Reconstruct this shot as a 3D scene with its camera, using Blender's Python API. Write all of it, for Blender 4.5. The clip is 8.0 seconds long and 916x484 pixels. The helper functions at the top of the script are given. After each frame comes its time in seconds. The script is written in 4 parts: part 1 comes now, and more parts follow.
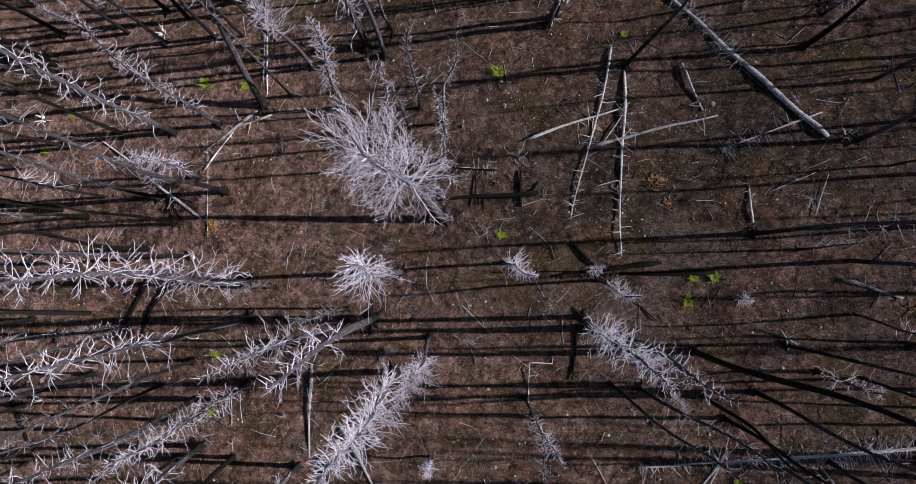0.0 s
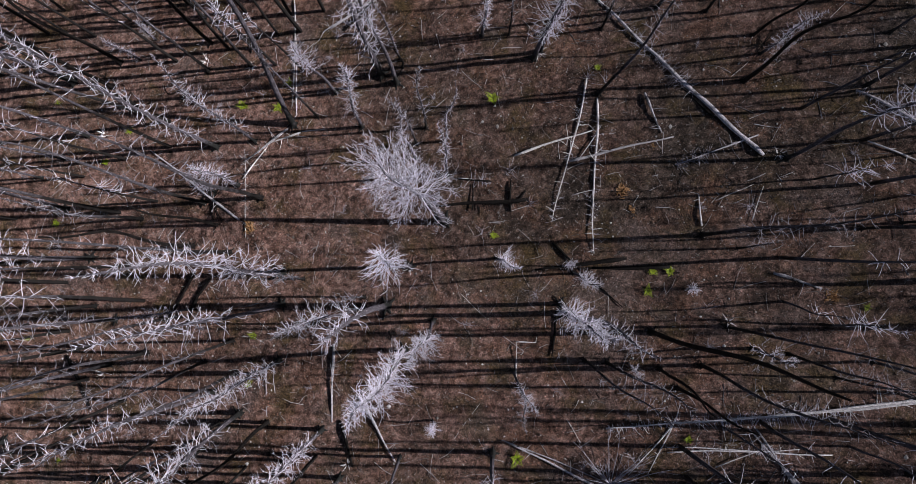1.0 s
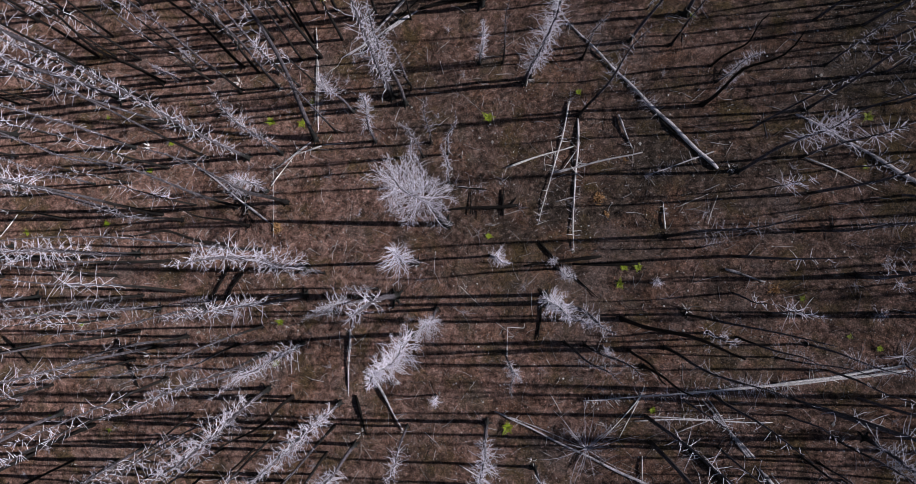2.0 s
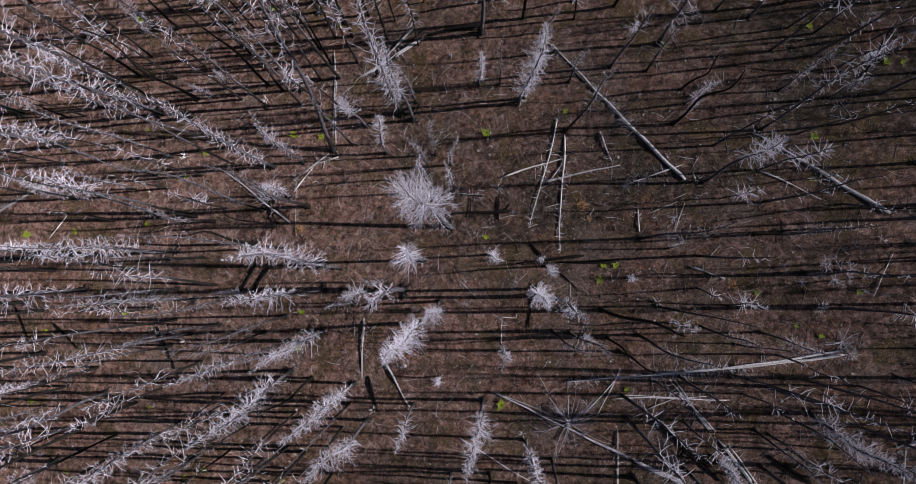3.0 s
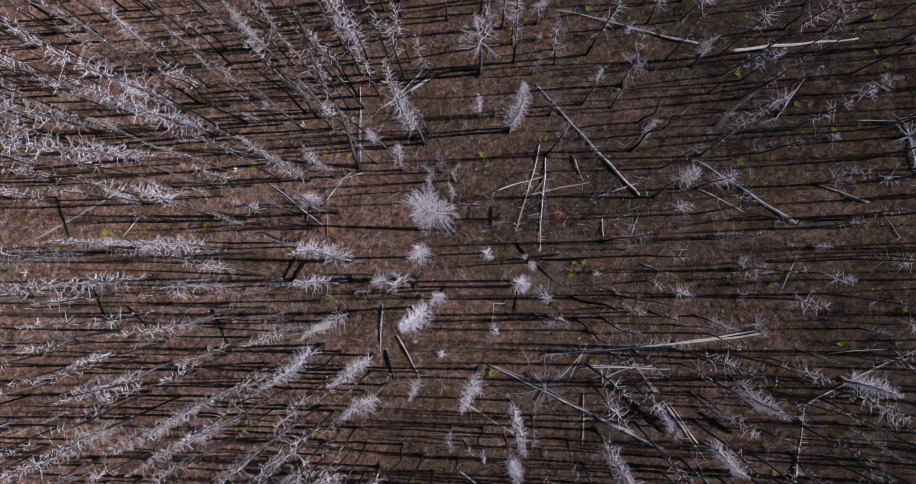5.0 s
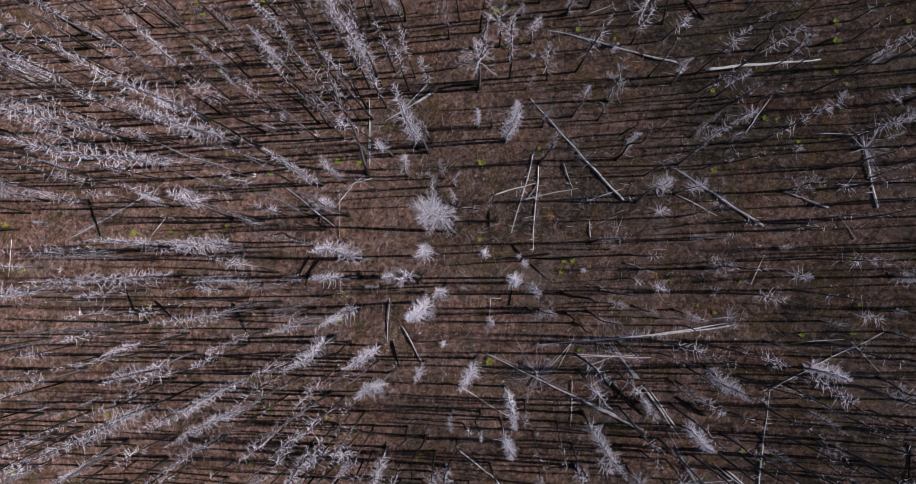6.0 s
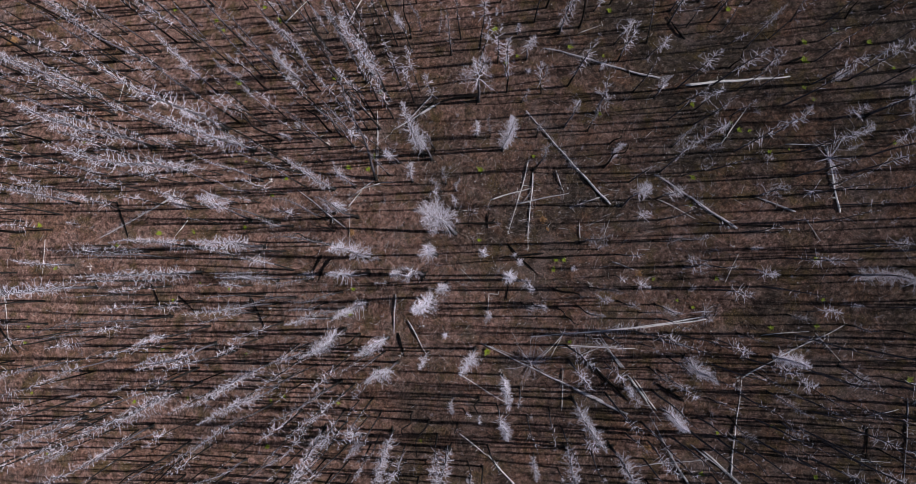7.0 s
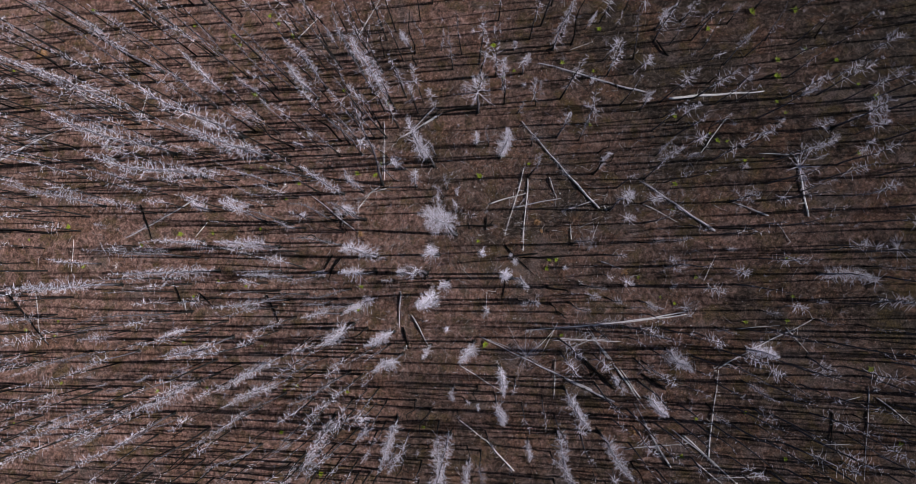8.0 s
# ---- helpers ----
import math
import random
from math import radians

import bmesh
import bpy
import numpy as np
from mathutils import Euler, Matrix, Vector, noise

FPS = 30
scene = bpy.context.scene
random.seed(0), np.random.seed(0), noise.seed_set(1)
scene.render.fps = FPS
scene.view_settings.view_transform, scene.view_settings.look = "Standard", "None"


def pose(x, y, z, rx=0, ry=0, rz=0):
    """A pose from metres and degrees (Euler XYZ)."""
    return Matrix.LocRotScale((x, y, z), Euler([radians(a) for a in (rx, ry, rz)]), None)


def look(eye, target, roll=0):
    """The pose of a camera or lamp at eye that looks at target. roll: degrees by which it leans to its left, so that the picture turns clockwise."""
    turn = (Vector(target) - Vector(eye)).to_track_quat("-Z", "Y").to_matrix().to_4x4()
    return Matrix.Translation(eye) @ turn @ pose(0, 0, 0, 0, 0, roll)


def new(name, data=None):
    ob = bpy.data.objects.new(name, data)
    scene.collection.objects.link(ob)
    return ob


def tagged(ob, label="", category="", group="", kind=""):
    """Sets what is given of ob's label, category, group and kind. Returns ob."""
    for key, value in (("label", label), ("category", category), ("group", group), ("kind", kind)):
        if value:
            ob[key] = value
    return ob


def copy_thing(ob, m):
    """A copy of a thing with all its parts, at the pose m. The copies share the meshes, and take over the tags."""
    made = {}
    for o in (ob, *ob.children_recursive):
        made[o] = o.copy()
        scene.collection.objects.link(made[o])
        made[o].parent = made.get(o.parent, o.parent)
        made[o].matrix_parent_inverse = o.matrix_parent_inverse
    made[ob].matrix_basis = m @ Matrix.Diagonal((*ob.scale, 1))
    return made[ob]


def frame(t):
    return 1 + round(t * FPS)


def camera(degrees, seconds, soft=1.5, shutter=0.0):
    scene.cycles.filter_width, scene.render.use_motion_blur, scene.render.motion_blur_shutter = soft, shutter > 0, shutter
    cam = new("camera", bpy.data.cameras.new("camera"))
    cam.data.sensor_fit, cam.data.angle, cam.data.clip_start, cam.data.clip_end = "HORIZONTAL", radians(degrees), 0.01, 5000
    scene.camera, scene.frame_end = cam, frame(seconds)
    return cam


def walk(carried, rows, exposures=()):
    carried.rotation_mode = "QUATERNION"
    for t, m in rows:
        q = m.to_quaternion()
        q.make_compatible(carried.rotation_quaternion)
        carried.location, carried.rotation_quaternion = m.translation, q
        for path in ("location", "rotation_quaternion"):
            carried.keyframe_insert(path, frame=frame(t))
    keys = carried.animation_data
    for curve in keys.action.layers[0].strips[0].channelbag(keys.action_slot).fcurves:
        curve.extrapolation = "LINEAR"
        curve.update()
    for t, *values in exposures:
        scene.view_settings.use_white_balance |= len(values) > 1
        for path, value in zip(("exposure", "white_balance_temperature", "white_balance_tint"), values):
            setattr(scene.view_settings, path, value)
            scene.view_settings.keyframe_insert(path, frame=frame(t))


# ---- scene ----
cam = camera(73.0, 8.0, soft=0.5)
# seconds, eye in metres, turn in degrees: a drone climbs straight up over a burnt hillside, looking down
ROWS = [
    (0.0, 0.000, 0.000, 25.000, 2.14, 0.05, -0.29),
    (0.5, 0.075, -0.134, 27.381, 2.19, 0.21, -0.17),
    (1.0, 0.180, -0.271, 29.768, 2.23, 0.36, -0.05),
    (1.5, 0.291, -0.410, 32.169, 2.27, 0.50, 0.08),
    (3.0, 0.573, -0.728, 39.341, 2.36, 0.90, 0.55),
    (3.5, 0.670, -0.831, 41.751, 2.37, 1.01, 0.72),
    (4.0, 0.774, -0.924, 44.148, 2.38, 1.12, 0.89),
    (4.5, 0.894, -1.009, 46.551, 2.40, 1.22, 1.03),
    (6.0, 1.270, -1.342, 53.638, 2.48, 1.50, 1.33),
    (6.5, 1.397, -1.440, 55.994, 2.51, 1.60, 1.41),
    (7.0, 1.538, -1.567, 58.350, 2.54, 1.72, 1.47),
    (7.5, 1.710, -1.667, 60.693, 2.58, 1.84, 1.53),
    (8.0, 1.892, -1.752, 63.007, 2.62, 1.96, 1.58),
]
walk(cam, [(t, pose(x, y, z, rx, ry, rz)) for t, x, y, z, rx, ry, rz in ROWS])

# ---- light ----
SUN_UP, SUN_FROM = 39.0, 2.0  # degrees over the horizon; degrees from +x towards +y
scene.view_settings.exposure = -0.10
world = bpy.data.worlds.new("sky")
scene.world = world
world.use_nodes = True
sky = world.node_tree.nodes.new("ShaderNodeTexSky")
sky.sky_type, sky.sun_disc = "NISHITA", False
sky.sun_elevation, sky.sun_rotation = radians(SUN_UP), radians(90 - SUN_FROM)
back = world.node_tree.nodes["Background"]
back.inputs["Strength"].default_value = 0.0385
world.node_tree.links.new(sky.outputs[0], back.inputs["Color"])
sun = new("sun", bpy.data.lights.new("sun", "SUN"))
sun.data.energy, sun.data.angle, sun.data.color = 4.8, radians(0.53), (1.0, 0.975, 0.966)
a, e = radians(SUN_FROM), radians(SUN_UP)
sun.matrix_basis = look((60 * math.cos(a) * math.cos(e), 60 * math.sin(a) * math.cos(e), 60 * math.sin(e)), (0, 0, 0))


# ---- materials ----
def material(name, rough=0.9):
    m = bpy.data.materials.new(name)
    m.use_nodes = True
    nt = m.node_tree
    shader = nt.nodes["Principled BSDF"]
    shader.inputs["Roughness"].default_value = rough
    shader.inputs["Specular IOR Level"].default_value = 0.2
    shader.inputs["Diffuse Roughness"].default_value = 1.0
    return m, nt, shader


def node(nt, kind, **values):
    n = nt.nodes.new(kind)
    for key, value in values.items():
        n.inputs[key.replace("_", " ")].default_value = value
    return n


def ramp(nt, source, stops):
    r = nt.nodes.new("ShaderNodeValToRGB")
    while len(r.color_ramp.elements) < len(stops):
        r.color_ramp.elements.new(0.5)
    for element, (at, colour) in zip(r.color_ramp.elements, stops):
        element.position, element.color = at, (*colour, 1)
    nt.links.new(source, r.inputs[0])
    return r.outputs[0]


def mixed(nt, how, factor, a, b):
    n = nt.nodes.new("ShaderNodeMix")
    n.data_type, n.blend_type = "RGBA", how
    for socket, value in ((n.inputs[0], factor), (n.inputs[6], a), (n.inputs[7], b)):
        if hasattr(value, "links"):
            nt.links.new(value, socket)
        elif isinstance(value, tuple):
            socket.default_value = (*value, 1)
        else:
            socket.default_value = value
    return n.outputs[2]


def noise_at(nt, coords, scale, detail=5.0, rough=0.6, stretch=(1, 1, 1)):
    m = nt.nodes.new("ShaderNodeMapping")
    m.inputs["Scale"].default_value = stretch
    nt.links.new(coords, m.inputs["Vector"])
    n = node(nt, "ShaderNodeTexNoise", Scale=scale, Detail=detail, Roughness=rough)
    nt.links.new(m.outputs[0], n.inputs["Vector"])
    return n.outputs[0]


def bumped(nt, shader, height, distance, strength=1.0):
    b = node(nt, "ShaderNodeBump", Strength=strength, Distance=distance)
    nt.links.new(height, b.inputs["Height"])
    nt.links.new(b.outputs[0], shader.inputs["Normal"])


def soil_material():
    m, nt, shader = material("burnt_soil", 0.95)
    at = nt.nodes.new("ShaderNodeTexCoord").outputs["Object"]
    broad = noise_at(nt, at, 0.07, 4, 0.6)
    patch = noise_at(nt, at, 0.5, 6, 0.65)
    clump = noise_at(nt, at, 2.6, 6, 0.72)
    fibre_a = noise_at(nt, at, 13.0, 5, 0.8, (2.8, 0.8, 1))
    fibre_b = noise_at(nt, at, 13.0, 5, 0.8, (0.8, 2.6, 1))
    grain = noise_at(nt, at, 46.0, 3, 0.8)
    red = ramp(nt, clump, ((0.36, (0.070, 0.038, 0.031)), (0.5, (0.230, 0.138, 0.116)), (0.66, (0.39, 0.262, 0.232))))
    dun = ramp(nt, clump, ((0.36, (0.022, 0.016, 0.013)), (0.5, (0.060, 0.045, 0.037)), (0.66, (0.158, 0.125, 0.108))))
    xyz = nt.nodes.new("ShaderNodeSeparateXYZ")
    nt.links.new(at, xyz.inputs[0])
    # redder soil downhill, also painted brighter there for sunlight scattered back at the viewer
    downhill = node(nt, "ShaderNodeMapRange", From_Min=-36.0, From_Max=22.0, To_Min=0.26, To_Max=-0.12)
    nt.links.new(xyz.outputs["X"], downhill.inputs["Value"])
    red_and_lit = nt.nodes.new("ShaderNodeMath")
    red_and_lit.operation = "ADD"
    nt.links.new(broad, red_and_lit.inputs[0])
    nt.links.new(downhill.outputs[0], red_and_lit.inputs[1])
    colour = mixed(nt, "MIX", ramp(nt, red_and_lit.outputs[0], ((0.36, (0, 0, 0)), (0.62, (1, 1, 1)))), dun, red)
    rust = ramp(nt, noise_at(nt, at, 0.3, 5, 0.7), ((0.50, (0, 0, 0)), (0.60, (0.7, 0.7, 0.7))))
    colour = mixed(nt, "MIX", rust, colour, ramp(nt, clump, ((0.36, (0.058, 0.026, 0.017)), (0.64, (0.25, 0.143, 0.100)))))
    moss = ramp(nt, patch, ((0.51, (0, 0, 0)), (0.64, (0.8, 0.8, 0.8))))
    colour = mixed(nt, "MIX", moss, colour, (0.098, 0.070, 0.030))
    ash = ramp(nt, noise_at(nt, at, 0.21, 6, 0.7, (1, 1.2, 1)), ((0.54, (0, 0, 0)), (0.66, (0.65, 0.65, 0.65))))
    colour = mixed(nt, "MIX", ash, colour, (0.180, 0.143, 0.137))
    char = ramp(nt, noise_at(nt, at, 1.1, 7, 0.75, (1, 1.3, 1)), ((0.36, (0.8, 0.8, 0.8)), (0.50, (0, 0, 0))))
    colour = mixed(nt, "MIX", char, colour, (0.032, 0.024, 0.021))
    mottle = noise_at(nt, at, 5.5, 4, 0.75)
    colour = mixed(nt, "MULTIPLY", 0.9, colour, ramp(nt, mottle, ((0.36, (0.62, 0.61, 0.61)), (0.50, (1.0, 1.0, 1.0)), (0.66, (1.32, 1.30, 1.30)))))
    strands = mixed(nt, "MIX", 0.5, fibre_a, fibre_b)
    colour = mixed(nt, "MULTIPLY", 0.95, colour, ramp(nt, strands, ((0.38, (0.30, 0.29, 0.29)), (0.50, (0.92, 0.90, 0.89)), (0.61, (1.9, 1.85, 1.85)))))
    colour = mixed(nt, "MULTIPLY", 0.8, colour, ramp(nt, grain, ((0.32, (0.40, 0.39, 0.39)), (0.52, (1.0, 1.0, 1.0)), (0.70, (1.75, 1.7, 1.7)))))
    warp = node(nt, "ShaderNodeTexNoise", Scale=9.0, Detail=3.0)
    nt.links.new(at, warp.inputs["Vector"])
    shift = nt.nodes.new("ShaderNodeVectorMath")
    shift.operation = "MULTIPLY_ADD"
    shift.inputs[1].default_value = (0.16, 0.16, 0.16)
    nt.links.new(warp.outputs["Color"], shift.inputs[0])
    nt.links.new(at, shift.inputs[2])
    for scale, stretch, low, high in ((19.0, (1.6, 0.8, 1), 0.42, 2.4), (15.0, (0.8, 1.7, 1), 0.48, 2.2), (6.5, (1, 1.2, 1), 0.5, 1.9)):
        m2 = nt.nodes.new("ShaderNodeMapping")
        m2.inputs["Scale"].default_value = stretch
        nt.links.new(shift.outputs[0], m2.inputs["Vector"])
        cell = node(nt, "ShaderNodeTexVoronoi", Scale=scale, Randomness=1.0)
        nt.links.new(m2.outputs[0], cell.inputs["Vector"])
        pick = nt.nodes.new("ShaderNodeSeparateColor")
        nt.links.new(cell.outputs["Color"], pick.inputs[0])
        tone = ramp(nt, pick.outputs[0], ((0.0, (low, low, low)), (0.5, (1.0, 1.0, 1.0)), (0.85, (1.3, 1.28, 1.28)), (1.0, (high, high * 0.96, high * 0.97))))
        colour = mixed(nt, "MULTIPLY", 0.42, colour, tone)
    v = node(nt, "ShaderNodeTexVoronoi", Scale=3.4, Randomness=1.0)
    nt.links.new(at, v.inputs["Vector"])
    speck = ramp(nt, v.outputs["Distance"], ((0.05, (0.8, 0.8, 0.8)), (0.10, (0, 0, 0))))
    colour = mixed(nt, "MIX", speck, colour, (0.46, 0.42, 0.42))
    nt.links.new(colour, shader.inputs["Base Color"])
    total = nt.nodes.new("ShaderNodeMath")
    total.operation = "ADD"
    nt.links.new(clump, total.inputs[0])
    nt.links.new(strands, total.inputs[1])
    bumped(nt, shader, total.outputs[0], 0.10)
    return m


def wood_material(name, pale, dark, char, char_from=0.5, rough=0.8, foot=0.0):
    """Weathered dead wood: streaks along the stem, charred blotches, and a charred foot up to about foot metres."""
    m, nt, shader = material(name, rough)
    shader.inputs["Specular IOR Level"].default_value = 0.08
    coords = nt.nodes.new("ShaderNodeTexCoord")
    at = coords.outputs["Object"]
    info = nt.nodes.new("ShaderNodeObjectInfo")
    streak = noise_at(nt, at, 9.0, 6, 0.75, (2.4, 2.4, 0.3))
    colour = ramp(nt, streak, ((0.38, dark), (0.60, pale)))
    flake = noise_at(nt, at, 16.0, 4, 0.8, (1, 1, 0.7))
    colour = mixed(nt, "MULTIPLY", 0.8, colour, ramp(nt, flake, ((0.38, (0.45, 0.44, 0.44)), (0.52, (1.0, 1.0, 1.0)), (0.66, (1.45, 1.42, 1.45)))))
    blotch = noise_at(nt, at, 1.1, 5, 0.65, (1.6, 1.6, 0.7))
    if foot > 0:
        xyz = nt.nodes.new("ShaderNodeSeparateXYZ")
        nt.links.new(at, xyz.inputs[0])
        rise = node(nt, "ShaderNodeMapRange", From_Min=0.0, From_Max=foot, To_Min=0.34, To_Max=-0.06)
        nt.links.new(xyz.outputs["Z"], rise.inputs["Value"])
        total = nt.nodes.new("ShaderNodeMath")
        total.operation = "ADD"
        nt.links.new(blotch, total.inputs[0])
        nt.links.new(rise.outputs[0], total.inputs[1])
        blotch = total.outputs[0]
    burnt = ramp(nt, blotch, ((char_from, (0, 0, 0)), (char_from + 0.14, (1, 1, 1))))
    colour = mixed(nt, "MIX", burnt, colour, char)
    tone = node(nt, "ShaderNodeMapRange", To_Min=0.80, To_Max=1.12)
    nt.links.new(info.outputs["Random"], tone.inputs["Value"])
    colour = mixed(nt, "MULTIPLY", 1.0, colour, tone.outputs[0])
    nt.links.new(colour, shader.inputs["Base Color"])
    bumped(nt, shader, streak, 0.02)
    return m


SOIL = soil_material()
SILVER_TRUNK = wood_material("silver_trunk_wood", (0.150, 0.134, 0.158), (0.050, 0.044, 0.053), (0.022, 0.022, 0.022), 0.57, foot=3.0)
SILVER_BRANCH = wood_material("silver_branch_wood", (0.90, 0.855, 0.98), (0.58, 0.55, 0.65), (0.17, 0.155, 0.18), 0.64)
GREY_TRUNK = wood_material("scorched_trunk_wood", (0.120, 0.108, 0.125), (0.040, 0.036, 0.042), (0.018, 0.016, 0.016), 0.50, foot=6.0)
GREY_BRANCH = wood_material("scorched_branch_wood", (0.62, 0.585, 0.68), (0.31, 0.29, 0.34), (0.06, 0.055, 0.055), 0.58)
CHAR_WOOD = wood_material("charred_wood", (0.021, 0.0175, 0.017), (0.008, 0.007, 0.007), (0.005, 0.004, 0.004), 0.5, 0.7)
PALE_LOG = wood_material("bleached_log_wood", (0.92, 0.88, 0.90), (0.70, 0.66, 0.68), (0.10, 0.09, 0.09), 0.70)
GREY_LOG = wood_material("grey_log_wood", (0.70, 0.66, 0.72), (0.34, 0.32, 0.35), (0.03, 0.027, 0.026), 0.55)


# ---- mesh helpers ----
rng = np.random.default_rng(11)


class Shape:
    """Vertices and faces gathered from many tubes, to become one mesh."""

    def __init__(self):
        self.verts, self.faces, self.count = [], [], 0

    def tube(self, points, radii, sides=6, closed=True):
        points, radii = np.asarray(points, float), np.asarray(radii, float)
        n = len(points)
        along = np.gradient(points, axis=0)
        along /= np.linalg.norm(along, axis=1, keepdims=True) + 1e-9
        side = np.cross(along, (0.31, 0.17, 0.94) if abs(along[0, 2]) < 0.8 else (0.93, 0.21, 0.1))
        side /= np.linalg.norm(side, axis=1, keepdims=True) + 1e-9
        other = np.cross(along, side)
        turn = np.arange(sides) * 2 * math.pi / sides
        ring = side[:, None] * np.cos(turn)[:, None] + other[:, None] * np.sin(turn)[:, None]
        self.verts.append((points[:, None] + ring * radii[:, None, None]).reshape(-1, 3))
        base = self.count
        for i in range(n - 1):
            for j in range(sides):
                a, b = base + i * sides + j, base + i * sides + (j + 1) % sides
                self.faces.append((a, b, b + sides, a + sides))
        if closed:
            self.faces.append(tuple(base + j for j in reversed(range(sides))))
            self.faces.append(tuple(base + (n - 1) * sides + j for j in range(sides)))
        self.count += n * sides

    def raw(self, verts, faces):
        verts = np.asarray(verts, float)
        self.verts.append(verts)
        self.faces += [tuple(self.count + i for i in face) for face in faces]
        self.count += len(verts)

    def mesh(self, name, material, smooth=True):
        data = bpy.data.meshes.new(name)
        data.from_pydata(np.concatenate(self.verts).tolist(), [], self.faces)
        data.materials.append(material)
        if smooth:
            data.polygons.foreach_set("use_smooth", [True] * len(data.polygons))
        data.update()
        return data


def part(name, data, parent, label=""):
    ob = new(name, data)
    ob.parent = parent
    return tagged(ob, label)


def thing(name, label, category, group="", kind=""):
    return tagged(new(name), label, category, group, kind)


# ---- the hillside ----
def rise(x, y):
    """Height of the smooth hillside."""
    xc, yc = np.clip(x, -48, 40), np.clip(y, -24, 24)
    return 0.2132 * x - 0.0567 * y + 0.00101 * xc * xc - 0.0017 * yc * yc


def hummocks(x, y):
    return 0.08 * np.sin(1.7 * x + 0.6 * np.sin(1.3 * y)) * np.sin(1.45 * y + 0.8 * np.sin(0.9 * x)) + 0.045 * np.sin(4.1 * x + 1.3 * y) * np.sin(3.7 * y - 0.9 * x)


def land(x, y):
    return rise(x, y) + hummocks(x, y)


def make_ground():
    inner = np.arange(-62, 56.01, 0.4)
    outer = np.array([75, 100, 140, 200, 300, 500, 800.0])
    xs = np.concatenate([-outer[::-1], inner, outer])
    inner = np.arange(-36, 36.01, 0.4)
    outer = np.array([45, 60, 90, 140, 200, 300, 500, 800.0])
    ys = np.concatenate([-outer[::-1], inner, outer])
    gx, gy = np.meshgrid(xs, ys)
    gz = land(gx, gy) + rng.normal(0, 0.012, gx.shape)
    nx, ny = len(xs), len(ys)
    i = (np.arange(ny - 1)[:, None] * nx + np.arange(nx - 1)).ravel()
    data = bpy.data.meshes.new("ground")
    data.from_pydata(np.stack([gx, gy, gz], -1).reshape(-1, 3).tolist(), [], np.stack([i, i + 1, i + 1 + nx, i + nx], 1).tolist())
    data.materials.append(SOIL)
    data.polygons.foreach_set("use_smooth", [True] * len(data.polygons))
    tagged(new("ground", data), "reddish brown burnt forest floor on a gentle hillside", "ground", kind="structure")


make_ground()


# ---- dead trees ----
def trunk_line(height, wander):
    z = np.linspace(0, height, 13)
    phase = rng.uniform(0, 6.28, 4)
    u = z / height
    x = wander * (np.sin(2.2 * u * 3 + phase[0]) - np.sin(phase[0])) * u + 0.4 * wander * np.sin(9 * u + phase[1]) * u
    y = wander * (np.sin(1.9 * u * 3 + phase[2]) - np.sin(phase[2])) * u + 0.4 * wander * np.sin(8 * u + phase[3]) * u
    return np.stack([x, y, z], 1)


def branch_line(start, azimuth, lift, length, curl, steps=6, sway=0.0):
    """A dead branch that leaves the stem at an angle, snakes a little and bends upwards and to one side."""
    points, way = [np.array(start)], np.array([math.cos(azimuth) * math.cos(lift), math.sin(azimuth) * math.cos(lift), math.sin(lift)])
    bend = rng.normal(0, 0.12, 3) * (5 / steps) + (0, 0, curl * 5 / steps)
    swing, phase = rng.normal(0, 1, 3) * sway, rng.uniform(0, 6.28)
    for k in range(steps - 1):
        points.append(points[-1] + way * length / (steps - 1))
        way = way + bend * (0.5 + k / steps) + swing * math.sin(phase + k * 9.0 / steps) + rng.normal(0, 0.045, 3)
        way /= np.linalg.norm(way)
    return np.array(points)


LOOKS = {  # branches, lowest branch, reach, twigs, foot radius, broken top, lift at the lowest branch and at the top, bend, sway, branch radius
    "w": (135, 0.20, 0.70, 1, 0.086, 0.018, -0.22, 0.85, -0.03, 0.24, 0.0106),
    "n": (105, 0.12, 0.44, 1, 0.070, 0.018, -0.25, 0.80, -0.04, 0.22, 0.0088),
    "r": (150, 0.56, 1.05, 2, 0.110, 0.020, 0.15, 0.95, 0.08, 0.20, 0.0125),
    "s": (58, 0.30, 0.54, 1, 0.072, 0.018, -0.15, 0.70, 0.00, 0.15, 0.0096),
    "b": (14, 0.35, 0.30, 1, 0.085, 0.045, 0.0, 0.2, 0.0, 0.05, 0.0090),
    "k": (36, 0.55, 1.05, 5, 0.092, 0.04, -0.1, 0.3, 0.1, 0.15, 0.0105),
    "d": (215, 0.13, 0.78, 2, 0.096, 0.018, -0.25, 0.85, -0.04, 0.23, 0.0108),
    "a": (265, 0.10, 1.16, 2, 0.125, 0.02, -0.25, 0.85, 0.02, 0.24, 0.0140),
    "t": (80, 0.50, 0.72, 2, 0.150, 0.03, 0.0, 0.7, 0.08, 0.22, 0.0118),
    "h": (46, 0.46, 1.90, 11, 0.165, 0.03, 0.0, 0.80, 0.06, 0.16, 0.0330),
    "q": (20, 0.50, 2.05, 7, 0.130, 0.03, -0.05, 0.75, 0.10, 0.19, 0.0330),
    "o": (15, 0.34, 1.45, 6, 0.110, 0.03, 0.05, 0.8, 0.12, 0.20, 0.0240),
}


